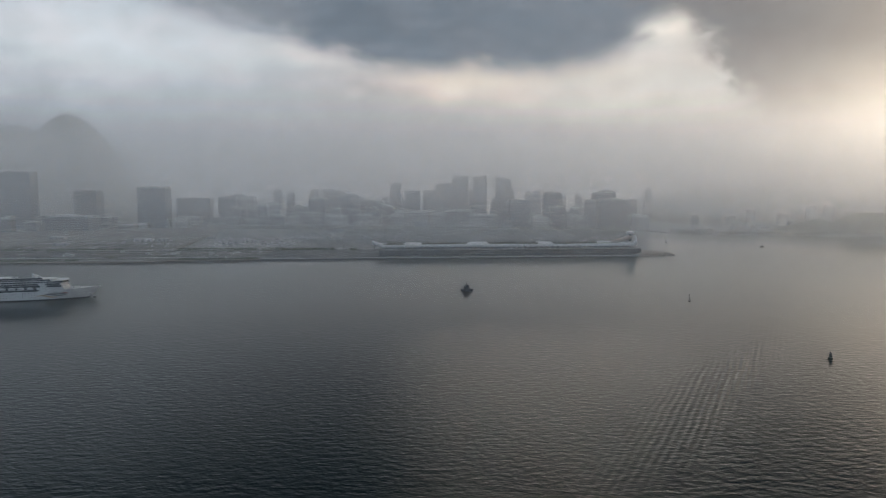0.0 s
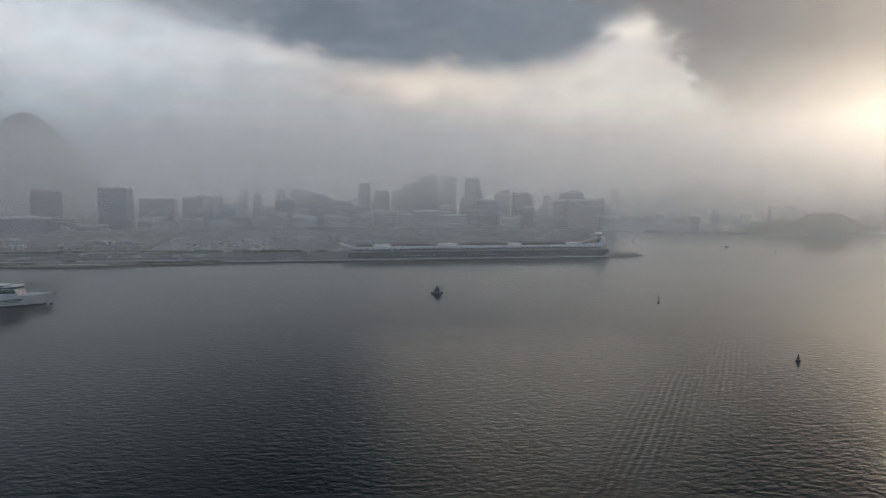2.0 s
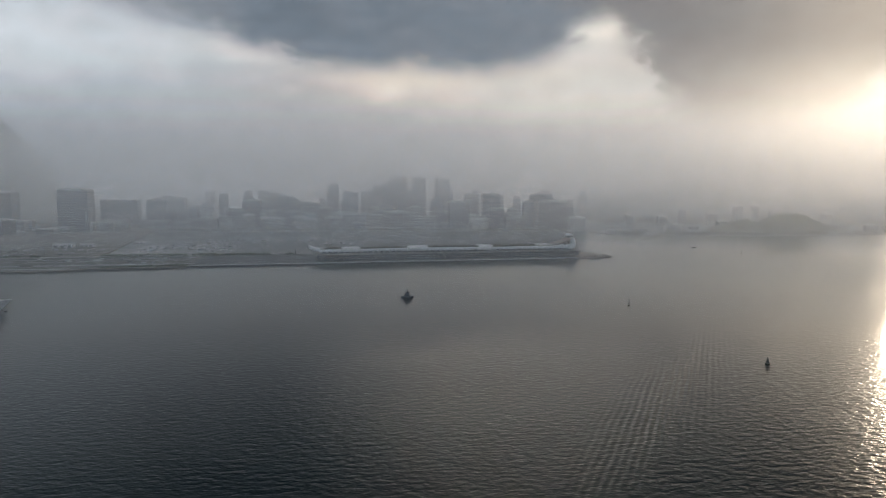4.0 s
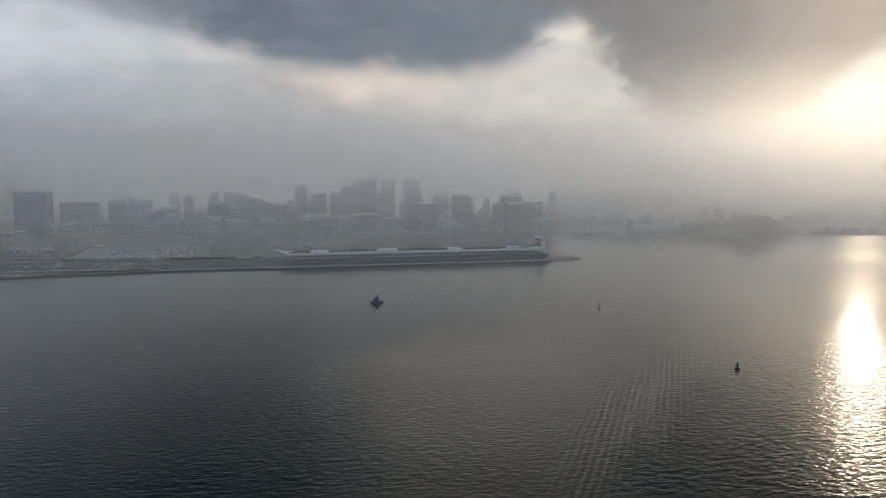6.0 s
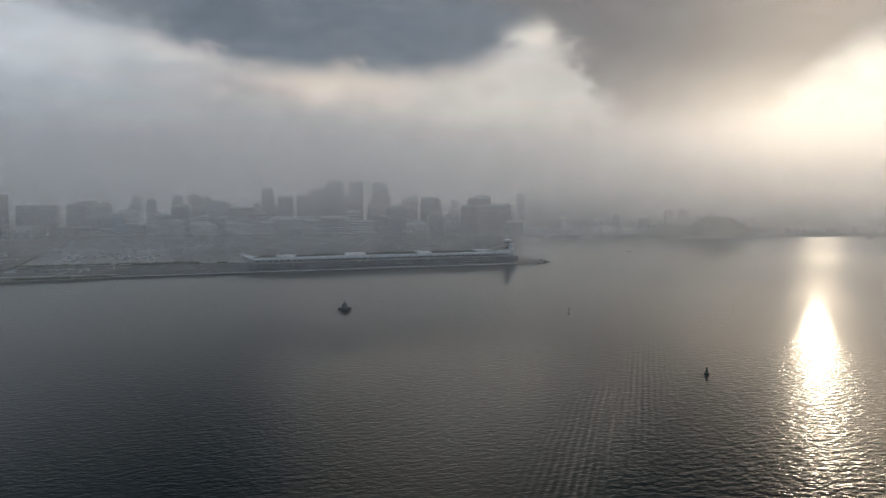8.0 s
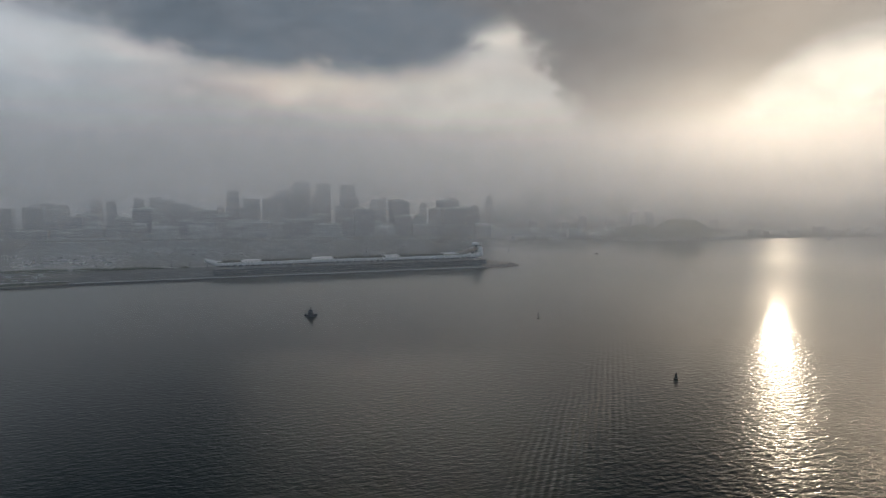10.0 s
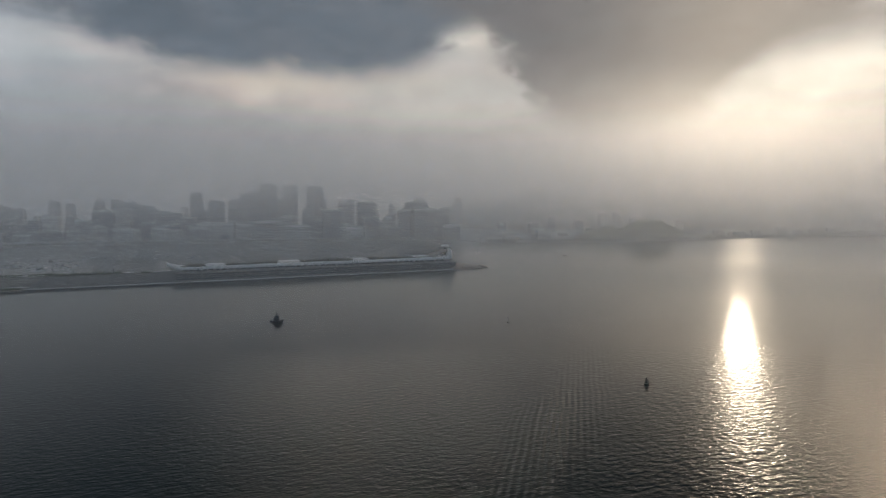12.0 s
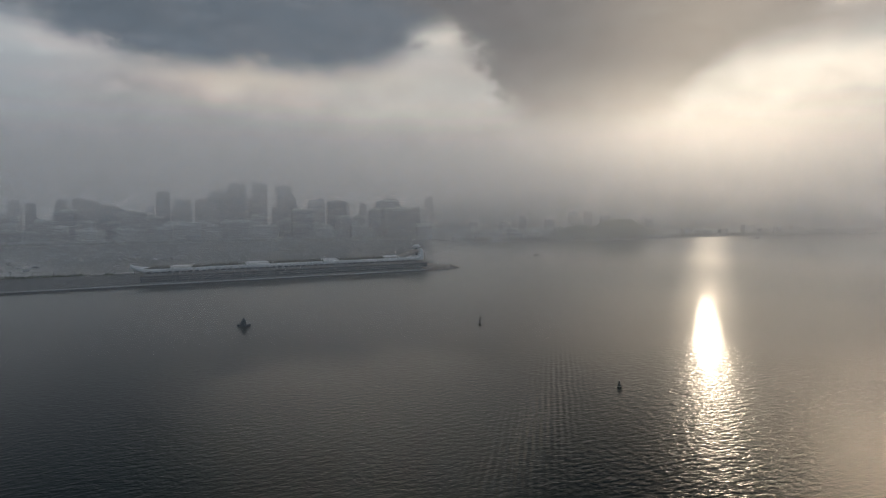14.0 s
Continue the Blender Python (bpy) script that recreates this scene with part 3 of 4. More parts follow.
# rubble point at the pier's end
def rubble_point():
    bm = bmesh.new()
    out = [(1026, 2), (1060, 6), (1100, 14), (1130, 25), (1146, 38), (1142, 58), (1120, 110), (1090, 180), (1060, 240), (1030, 262)]
    rings = []
    for k, z in ((0.0, -4.0), (0.04, 1.2), (0.14, 4.6), (0.40, 8.5), (0.8, 12.0)):
        rings.append([(s + (1050 - s) * k, w + (110 - w) * k, z + (rnd.uniform(-0.6, 0.6) if z > 0 else 0)) for s, w in out])
    loft(bm, rings)
    p = part("rubble_point", bm, RED_EARTH)
    p.matrix_basis = STRIP
    tagged(p, "brown rubble point at the pier's seaward end", "breakwater", kind="structure")
    shapes = []
    for k in range(5):
        bm = bmesh.new()
        bmesh.ops.create_icosphere(bm, subdivisions=1, radius=1.0)
        for v in bm.verts:
            v.co *= rnd.uniform(0.65, 1.15)
        shapes.append(finish("boulder", bm, ROCK))
    for i in range(150):
        a = rnd.uniform(0, len(out) - 4.01)
        j, f = int(a), a - int(a)
        s, w = out[j][0] + (out[j + 1][0] - out[j][0]) * f, out[j][1] + (out[j + 1][1] - out[j][1]) * f
        k = rnd.uniform(-0.02, 0.2)
        r = rnd.uniform(1.0, 2.6)
        share("boulder", shapes[i % 5], p, pose(s + (1050 - s) * k, w + (110 - w) * k, 1.2 + 24 * max(k, 0), rnd.uniform(0, 180), 0, rnd.uniform(0, 360)) @ Matrix.Scale(r, 4))
    for s, w, h in ((1076, 40, 10), (1052, 60, 8)):
        l = thing("beacon", STRIP @ pose(s, w, 7.0), "small grey light beacon on the rubble point", "beacon")
        part("post", bar(bmesh.new(), (0, 0, 0), (0, 0, h), 0.35), GREY_PAINT, l)
        part("lamp_housing", lathe(bmesh.new(), [(0.7, h), (0.9, h + 0.4), (0.8, h + 1.3), (0.2, h + 1.7)], 10), WHITE, l)


rubble_point()


# ---- roads and open ground west of the pier ----
def strip_road(name, pts, width, z, mat, label, category):
    """A flat band of ground along a line of (x, y)."""
    bm = bmesh.new()
    rings = []
    for i, (x, y) in enumerate(pts):
        x0, y0 = pts[max(i - 1, 0)]
        x1, y1 = pts[min(i + 1, len(pts) - 1)]
        d = math.hypot(x1 - x0, y1 - y0)
        nx, ny = -(y1 - y0) / d * width / 2, (x1 - x0) / d * width / 2
        rings.append([(x - nx, y - ny, z - 0.6), (x + nx, y + ny, z - 0.6), (x + nx, y + ny, z), (x - nx, y - ny, z)])
    return tagged(part(name, loft(bm, rings), mat), label, category, kind="structure")


strip_road("road", [(-1900, 1735), (-1400, 1752), (-1003, 1760), (-700, 1790), (-484, 1800)], 26, 3.5, ASPHALT, "dark asphalt road over the reclaimed ground", "road")
strip_road("road", [(-1900, 1880), (-1291, 1905), (-900, 1940), (-484, 1965)], 22, 3.5, ASPHALT, "dark asphalt road over the reclaimed ground", "road")
strip_road("kerb", [(-1900, 1719), (-1400, 1735), (-1003, 1743), (-700, 1772), (-484, 1783)], 3.2, 4.4, PALE_CONCRETE, "pale concrete road kerb", "kerb")
strip_road("kerb", [(-1900, 1668), (-1400, 1668), (-1003, 1690), (-760, 1690)], 2.6, 4.2, PALE_CONCRETE, "pale concrete road kerb", "kerb")
strip_road("parapet", [(-1900, 1888), (-1291, 1921), (-900, 1957), (-651, 1985), (-212, 2013), on_strip(298, 262)], 2.4, 6.4, PALE_CONCRETE, "long pale concrete parapet along the strip", "wall")
strip_road("seawall", [(-2200, 1483), (-1400, 1610), (-1099, 1643), (-757, 1658), (-695, 1697), (-562, 1711), (-486, 1736)], 5.0, 4.0, ROCK, "dark rough stone sea wall", "wall")
strip_road("promenade", [(-1000, 3122), (-11, 3085), (800, 3009), (905, 2964)], 7.0, 5.6, PALE_CONCRETE, "pale waterfront promenade edge", "wall")
strip_road("seawall", [(905, 2958), (968, 2748), (1401, 2679), (1540, 2628), (2182, 2673), (3155, 2572)], 7.0, 4.2, ROCK, "dark stone sea wall of the far shore", "wall")


def hedge(pts, width, height, label):
    bm = bmesh.new()
    for (x0, y0), (x1, y1) in zip(pts, pts[1:]):
        d = math.hypot(x1 - x0, y1 - y0)
        for _ in range(int(d * width / 9)):
            f = rnd.random()
            if noise.noise(Vector((x0 + (x1 - x0) * f, y0, 0)) / 45) < -0.32:
                continue
            clump(bm, x0 + (x1 - x0) * f + rnd.uniform(-2, 2), y0 + (y1 - y0) * f + rnd.uniform(-width / 2, width / 2), 3.0, rnd.uniform(1.6, 3.8), height * rnd.uniform(0.45, 1.15))
    return tagged(part("shrubs", bm, LEAF), label, "shrubs", kind="stuff")


hedge([(-790, 1990), (-484, 2012)], 12, 7, "dark green belt of shrubs and small trees")
hedge([on_strip(5, 250), on_strip(180, 252)], 10, 8, "dark green belt of shrubs and small trees")
hedge([on_strip(225, 244), on_strip(312, 246)], 16, 6, "dark green belt of shrubs and small trees")
hedge([(-1450, 1945), (-960, 1985)], 18, 6, "dark green belt of shrubs and small trees")
hedge([(-1250, 1668), (-930, 1690)], 14, 5, "low dark scrub along the sea wall")
hedge([(-700, 1712), (-490, 1748)], 18, 5, "low dark scrub along the sea wall")
hedge([(-1000, 3150), (-500, 3140), (0, 3110), (600, 3050), (880, 3000)], 24, 9, "dark waterfront trees along the far shore")
hedge([(990, 2775), (1400, 2705), (1540, 2655), (2100, 2700), (2700, 2650)], 40, 12, "dark waterfront trees along the far shore")


def shed(x, y, w, d, h, turn, label, mat=None):
    t = thing("shed", pose(x, y, 3.2, 0, 0, turn), label, "shed")
    part("wall", block(bmesh.new(), -w / 2, w / 2, -d / 2, d / 2, 0, h * 0.8), mat or DULL_WHITE, t)
    bm = bmesh.new()
    loft(bm, [[(s, -d / 2 - 0.6, h * 0.8), (s, 0, h), (s, d / 2 + 0.6, h * 0.8), (s, d / 2 + 0.6, h * 0.8 + 0.5), (s, 0, h + 0.6), (s, -d / 2 - 0.6, h * 0.8 + 0.5)] for s in (-w / 2 - 0.6, w / 2 + 0.6)])
    part("roof", bm, CONCRETE, t, "pale sheet roof")
    for k in range(3):
        x0 = -w / 2 + w * (k + 0.25) / 3
        part("door", block(bmesh.new(), x0, x0 + w / 7, -d / 2 - 0.25, -d / 2 + 0.2, 0.05, h * 0.55), DARK_PAINT, t, "dark roller door")


shed(-1041, 2314, 62, 24, 13, 4, "white long site shed with pale roof")
shed(-975, 2330, 40, 18, 11, 4, "white long site shed with pale roof")
shed(-1010, 1795, 18, 10, 7, 8, "small white tent-roofed store on bare ground")
shed(-850, 2440, 30, 16, 8, 12, "pale site shed beside the basin")
shed(-1240, 2160, 46, 20, 9, 6, "grey site shed on bare ground", GREY_PAINT)
shed(-1400, 2420, 54, 26, 12, 2, "grey site shed on bare ground", GREY_PAINT)


def lamp_mast(x, y, h, label):
    t = thing("mast", pose(x, y, 3.2), label, "mast")
    part("pole", loft(bmesh.new(), [[(r * math.cos(q), r * math.sin(q), z) for q in [k * 1.047 for k in range(6)]] for r, z in ((0.9, 0), (0.6, h))]), DARK_PAINT, t)
    part("crown", block(bmesh.new(), -1.6, 1.6, -0.6, 0.6, h - 0.2, h + 0.9, 0.1), DARK_PAINT, t)


lamp_mast(-957, 2011, 26, "tall dark steel mast on open ground")
for s in range(20, 300, 46):
    x, y = on_strip(s, 236)
    lamp_mast(x, y, 14, "grey lamp mast beside the apron")


def container(mat, label):
    t = thing("container", pose(0, 0, 3.2), label, "container", "containers on the open ground")
    part("body", block(bmesh.new(), -6, 6, -1.3, 1.3, 0.1, 2.7, 0.06), mat, t)
    rib = finish("rib", block(bmesh.new(), -0.12, 0.12, -1.4, -1.28, 0.2, 2.6), mat)
    for k in range(7):
        share("rib", rib, t, pose(-5.4 + k * 1.8, 0, 0))
    part("door", block(bmesh.new(), 6.0, 6.1, -1.15, 1.15, 0.25, 2.55), GREY_PAINT, t, "grey steel doors")
    return t


def open_ground():
    """Stores, stacked containers and spoil heaps on the reclaimed ground."""
    kinds = [container(DULL_WHITE, "white steel container on bare ground"), container(GREY_PAINT, "grey steel container on bare ground"),
             container(DARK_CONCRETE, "dark brown-grey steel container on bare ground")]
    fresh = [True] * 3
    for x0, x1, y0, y1, n in ((-1500, -1010, 1765, 1870, 26), (-980, -520, 1815, 1925, 22), (-1500, -1050, 2020, 2110, 26), (-1020, -860, 2060, 2200, 12), (-1450, -1060, 2210, 2300, 18)):
        for i in range(n):
            k = rnd.choice((0, 0, 1, 1, 2))
            m = pose(rnd.uniform(x0, x1), y0 + (y1 - y0) * rnd.choice((0, 0.33, 0.66, 1)) + rnd.uniform(-3, 3), 3.2, 0, 0, rnd.choice((3, 5, 7, 92, 4)))
            if fresh[k]:
                kinds[k].matrix_basis, fresh[k] = m, False
            else:
                copy_thing(kinds[k], m)
    for x, y, r, h in ((-880, 1760, 16, 6), (-1180, 1728, 14, 4), (-640, 1765, 12, 4), (-1320, 2060, 22, 7), (-1110, 2150, 18, 6), (-760, 1880, 12, 4), (-940, 1850, 15, 5)):
        bm = bmesh.new()
        rings = []
        for k, z in ((1.0, -0.3), (0.8, 0.35), (0.5, 0.75), (0.15, 1.0)):
            rings.append([(r * 1.5 * k * math.cos(q) * rnd.uniform(0.85, 1.1), r * 0.8 * k * math.sin(q) * rnd.uniform(0.85, 1.1), h * z) for q in [2 * math.pi * j / 14 for j in range(14)]])
        o = part("spoil_heap", loft(bm, rings), CONCRETE if r < 15 else SOIL, None, smooth=True)
        o.matrix_basis = pose(x, y, 3.2)
        tagged(o, "heap of pale rubble on bare ground", "heap")


open_ground()
for pts in (((-1900, 1800), (-1300, 1818), (-900, 1835), (-500, 1868)), ((-1900, 1845), (-1300, 1862), (-960, 1885), (-500, 1925)), ((-1800, 2030), (-1300, 2050), (-900, 2075)), ((-1700, 2190), (-1200, 2205), (-860, 2215)), ((-1700, 2350), (-1250, 2370), (-900, 2380))):
    strip_road("site_wall", list(pts), 1.6, 5.6, CONCRETE, "low grey site wall on open ground", "wall")
for x0 in (-1480, -1150):
    strip_road("road", [(x0, 1620), (x0 + 60, 1900), (x0 + 160, 2500), (x0 + 260, 3000)], 16, 3.6, ASPHALT, "dark asphalt road over the reclaimed ground", "road")


# ---- buildings of the far shore ----
def tower(x, y, wide, high, style, deep=0.0, ribs=True):
    """A block with storeys, parapet and plant room; its foot is on the far shore."""
    deep = deep or max(28.0, wide * 0.45)
    turn = rnd.choice((-8, -4, 0, 3, 6))
    wall = {"A": TOWER_A, "B": TOWER_B, "W": DULL_WHITE}[style]
    words = {"A": "dark glazed office tower dim in the mist", "B": "grey concrete tower block dim in the mist", "W": "pale low waterfront building in the mist"}[style]
    t = thing("building", pose(x, y + deep / 2, 2.5, 0, 0, turn), words, "building", "buildings of the far shore")
    h = high - 2.5
    w, d = wide * 0.97, deep
    part("wall", block(bmesh.new(), -w / 2, w / 2, -d / 2, d / 2, 0, h), wall, t)
    part("roof", block(bmesh.new(), -w / 2 - 0.5, w / 2 + 0.5, -d / 2 - 0.5, d / 2 + 0.5, h - 1.2, h + 1.3), TOWER_B, t, "grey roof parapet")
    if high > 60:
        px = rnd.uniform(-0.2, 0.2) * w
        part("plant_room", block(bmesh.new(), px - w * 0.22, px + w * 0.22, -d * 0.25, d * 0.25, h + 1.3, h + rnd.uniform(4, 8)), TOWER_B, t, "grey rooftop plant room")
    # bands of glazing, one to each pair of storeys, sunk between the floors
    step = 7.6 if high > 60 else 5.2
    n = int((h - 6) / step)
    band = finish("window_band", block(bmesh.new(), -w / 2 - 0.25, w / 2 + 0.25, -d / 2 - 0.25, d / 2 + 0.25, 0, step * 0.5), GLASS)
    for k in range(n):
        share("window_band", band, t, pose(0, 0, 5 + k * step))
    if ribs and style != "A":
        rib = finish("pier", block(bmesh.new(), -0.9, 0.9, -d / 2 - 0.6, -d / 2 + 0.2, 0, h - 1.4), wall)
        for k in range(5):
            share("pier", rib, t, pose(-w / 2 + 1 + (w - 2) * k / 4, 0, 0.1))
    return t


tower(-1931, 3000, 153, 261, "A")
tower(-1766, 3300, 128, 176, "A")
tower(-1354, 3105, 138, 192, "A")
tower(-1404, 3743, 189, 133, "A")
tower(-1283, 3362, 125, 45, "W")
tower(-1200, 3710, 98, 137, "A")
tower(-1098, 3742, 78, 137, "B")
tower(-1638, 2903, 203, 66, "A")
tower(-1808, 2760, 43, 68, "A")
tower(-1753, 2830, 57, 45, "B")
tower(-875, 3388, 133, 47, "B")
tower(-943, 3680, 114, 107, "B")
tower(-648, 3439, 91, 135, "A")
tower(-495, 3565, 98, 154, "A")
tower(-370, 3479, 128, 123, "B")
tower(-267, 3790, 67, 216, "A")
tower(-165, 3696, 81, 175, "A")
tower(-79, 3748, 69, 175, "B")
tower(-3, 3899, 98, 217, "A")
tower(102, 3948, 99, 261, "A")
tower(223, 3993, 84, 258, "B")
tower(354, 3933, 92, 251, "A")
tower(371, 3228, 97, 133, "A")
tower(510, 3664, 42, 160, "B")
tower(567, 3453, 95, 168, "A")
tower(554, 3202, 72, 99, "A")
tower(628, 3137, 91, 58, "B")
tower(708, 3181, 65, 132, "A")
tower(804, 3127, 146, 135, "A")
tower(788, 3265, 118, 169, "A")
tower(461, 3146, 79, 55, "W")
tower(79, 3298, 125, 82, "B")
tower(208, 3242, 109, 62, "W")
tower(-153, 3345, 169, 75, "B")
tower(-718, 3374, 69, 96, "B")
tower(-535, 3256, 81, 61, "W")
tower(883, 2971, 72, 68, "B")
tower(-1615, 3216, 65, 51, "B")
tower(-1419, 2978, 79, 26, "B")


def low_blocks():
    """Lower blocks that fill the streets between the towers."""
    for x in range(-2700, 880, 92):
        y = 3260 - 0.06 * x + rnd.uniform(0, 120)
        if x < -1150:
            y = rnd.uniform(3000, 3400)
        tower(x + rnd.uniform(-25, 25), y, rnd.uniform(45, 80), rnd.uniform(24, 62), rnd.choice("BBAW"))
    for x in range(-1300, 1250, 105):
        tower(x + rnd.uniform(-30, 30), rnd.uniform(3750, 4050), rnd.uniform(40, 70), rnd.uniform(110, 190), rnd.choice("ABB"))
    for x in range(-1050, 980, 64):
        tower(x + rnd.uniform(-20, 20), 3330 - 0.05 * x + rnd.uniform(0, 130), rnd.uniform(40, 70), rnd.uniform(55, 105), rnd.choice("AABB"))
    for x in range(1000, 3000, 118):
        tower(x + rnd.uniform(-30, 30), 2790 + rnd.uniform(0, 60) if not 1330 < x < 2120 else 3020 + rnd.uniform(0, 80), rnd.uniform(36, 80), rnd.uniform(14, 40), rnd.choice("BBW"))
    for x in range(1250, 3300, 150):
        tower(x + rnd.uniform(-40, 40), rnd.uniform(3250, 3500), rnd.uniform(40, 60), rnd.uniform(50, 105), rnd.choice("BB"))


low_blocks()
shed(1905, 2655, 90, 26, 11, -6, "long white shed on the far shore")
shed(1130, 2735, 60, 20, 9, 8, "long white shed on the far shore")


# ---- vessels ----
def hull_mesh(length, beam, depth, draft, flare=1.25, stern=0.85, sheer=0.3, n=22, rake=0.06):
    """A ship's hull, bow at +x, waterline at z = 0."""
    bm = bmesh.new()
    rings = []
    for i in range(n + 1):
        k = i / n
        x = -length / 2 + length * k
        f = min(1.0, stern + (1 - stern) * min(1, k * 5))
        if k > 0.66:
            f *= max(0.02, 1 - ((k - 0.66) / 0.34) ** 2.1)
        top = depth * (1 + sheer * max(0, (k - 0.55) / 0.45) ** 2)
        b = beam / 2
        push = length * rake * max(0, (k - 0.7) / 0.3) ** 2
        up = min(1.0, f * (1 + (flare - 1) * (1 if k > 0.6 else 0)))
        ring = []
        for side in (-1, 1):
            pts = [(x - push * 0.6, side * b * f * 0.55, -draft), (x, side * b * f * 0.96, 0.0), (x + push * 0.5, side * b * (f + up) / 2, top * 0.5), (x + push, side * b * max(up, 0.03), top)]
            ring += pts if side == -1 else pts[::-1]
        rings.append(ring)
    return loft(bm, rings)


def cruise_ship():
    m = pose(-612, 1140, 0, 0, 0, 16) @ pose(-124, 0, 0)
    t = thing("cruise_ship", m, "large white cruise ship lying at anchor", "ship")
    L = 248.0
    bm = hull_mesh(L, 32, 15.0, 6, 1.5, 0.9, 0.30, 34, 0.078)
    part("hull", bm, DULL_WHITE, t, "white hull with raked bow", smooth=False)
    part("waterline_stripe", hull_mesh(L + 0.5, 32.3, 1.6, 5.8, 1.0, 0.9, 0.0, 34, 0.01), DARK_PAINT, t, "dark boot stripe at the waterline")
    tiers = [(-118, 101, 14.9, 18.4, 15.7), (-118, 97, 18.4, 21.9, 15.9), (-116, 95, 21.9, 25.4, 15.9), (-114, 92, 25.4, 28.9, 16.0), (-110, 88, 28.9, 32.2, 15.6), (-100, 76, 32.2, 35.4, 14.0)]
    for i, (x0, x1, z0, z1, b) in enumerate(tiers):
        bm = bmesh.new()
        nose = 9 - i
        prism(bm, [(x0, -b), (x1 - nose, -b), (x1 - 2, -b * 0.6), (x1, 0), (x1 - 2, b * 0.6), (x1 - nose, b), (x0, b)], z0, z1)
        d = part("deck", bm, DULL_WHITE, t, "white superstructure deck")
        for side in (-1, 1):
            yb = side * (b + 0.12)
            ends = [(x0 + 4, x1 - nose - 3)]
            if i in (2, 3):
                ends = [(x0 + 4, x1 - nose - 34), (x1 - nose - 24, x1 - nose - 2)]
            elif i < 2:
                ends = [(x0 + 4, x1 - nose - 40)]
            for e0, e1 in ends:
                part("window_band", block(bmesh.new(), e0, e1, min(yb, yb - side * 0.5), max(yb, yb - side * 0.5), z0 + (0.12 if i in (1, 2, 3) else 0.5), z1 - 0.4), GLASS, d, "dark window band")
        part("deck_edge", prism(bmesh.new(), [(x0 - 1, -b - 0.7), (x1 - nose, -b - 0.7), (x1 - 1, -b * 0.6), (x1 + 1, 0), (x1 - 1, b * 0.6), (x1 - nose, b + 0.7), (x0 - 1, b + 0.7)], z1 - 0.35, z1 + 0.05), DULL_WHITE, d)
        # cabin dividers over the glass
        if i in (3, 4, 5):
            div = finish("divider", block(bmesh.new(), -0.2, 0.2, -b - 0.4, -b + 0.1, z0 + 0.6, z1 - 0.5), DULL_WHITE)
            for k in range(int((x1 - nose - x0 - 10) / 4.2)):
                share("divider", div, d, pose(x0 + 6 + k * 4.2, 0, 0))
    # open promenade with boats
    boat = finish("lifeboat", hull_mesh(9.5, 3.4, 1.6, 1.4, 1.0, 0.7, 0.1, 10, 0.02), GREY_PAINT)
    cover = finish("lifeboat_cover", loft(bmesh.new(), [[(x, 1.5 * s * math.cos(q), 1.4 + 1.5 * s * math.sin(q)) for q in [math.pi * j / 6 for j in range(7)]] for x, s in ((-4.2, 0.5), (-2.5, 1), (2.0, 1), (4.2, 0.5))]), DULL_WHITE)
    for side in (-1, 1):
        for k in range(11):
            p = pose(-96 + k * 13.6, side * 17.4, 20.0)
            b = share("lifeboat", boat, t, p, "grey and white covered lifeboat")
            share("cover", cover, b, Matrix.Identity(4))
    # bridge with wings
    part("bridge", prism(bmesh.new(), [(77, -18.5), (89, -18.5), (92.5, -8), (94, 0), (92.5, 8), (89, 18.5), (77, 18.5)], 29.6, 32.4), GLASS, t, "dark glazed bridge with wings")
    part("bridge_roof", prism(bmesh.new(), [(75, -18.8), (89.5, -18.8), (93.5, -8), (95, 0), (93.5, 8), (89.5, 18.8), (75, 18.8)], 32.4, 33.2), DULL_WHITE, t)
    # fore deck: steps, windlass, breakwater
    part("fore_deck", prism(bmesh.new(), [(78, -11.5), (96, -8.8), (108, -5.2), (116, -2), (116, 2), (108, 5.2), (96, 8.8), (78, 11.5)], 17.2, 18.2), PALE_CONCRETE, t, "pale fore deck")
    part("breakwater", prism(bmesh.new(), [(103, -6.2), (109, 0), (103, 6.2), (101.5, 6.2), (107.5, 0), (101.5, -6.2)], 18.2, 20.6), DULL_WHITE, t)
    for y in (-3.2, 3.2):
        part("windlass", lathe(bmesh.new(), [(1.6, 18.2), (1.6, 19.2), (1.0, 19.5), (1.0, 20.6), (1.5, 21.0)], 12, (112, y * 0.6)), GREY_PAINT, t)
    part("fore_mast", bar(bmesh.new(), (116, 0, 18), (115.5, 0, 24), 0.4), DULL_WHITE, t)
    # top hamper: domes, radar mast, screens, funnel
    for x, y, r, z in ((52, -6, 2.6, 35.4), (44, 5, 3.0, 35.4), (18, -7, 2.4, 35.4)):
        part("radome", lathe(bmesh.new(), [(r * 0.7, z), (r * 0.95, z + r * 0.7), (r, z + r * 1.2), (r * 0.8, z + r * 1.8), (r * 0.3, z + r * 2.15)], 16, (x, y)), DULL_WHITE, t, "white radar dome", smooth=True)
    part("radar_mast", loft(bmesh.new(), [[(44 + x * s - (z - 35) * 0.5, y * s, z) for x, y in ((-2.4, -2), (2.4, -2), (2.4, 2), (-2.4, 2))] for s, z in ((1.5, 35.3), (0.9, 40), (0.4, 45))]), DULL_WHITE, t, "white radar mast")
    for z in (39.5, 42.5):
        part("mast_arm", block(bmesh.new(), 41.0, 42.4, -5, 5, z, z + 0.5, 0.1), DULL_WHITE, t)
    part("sun_deck_screen", block(bmesh.new(), -80, 58, -14.6, -14.2, 35.5, 38.2), GLASS, t, "dark glass wind screen")
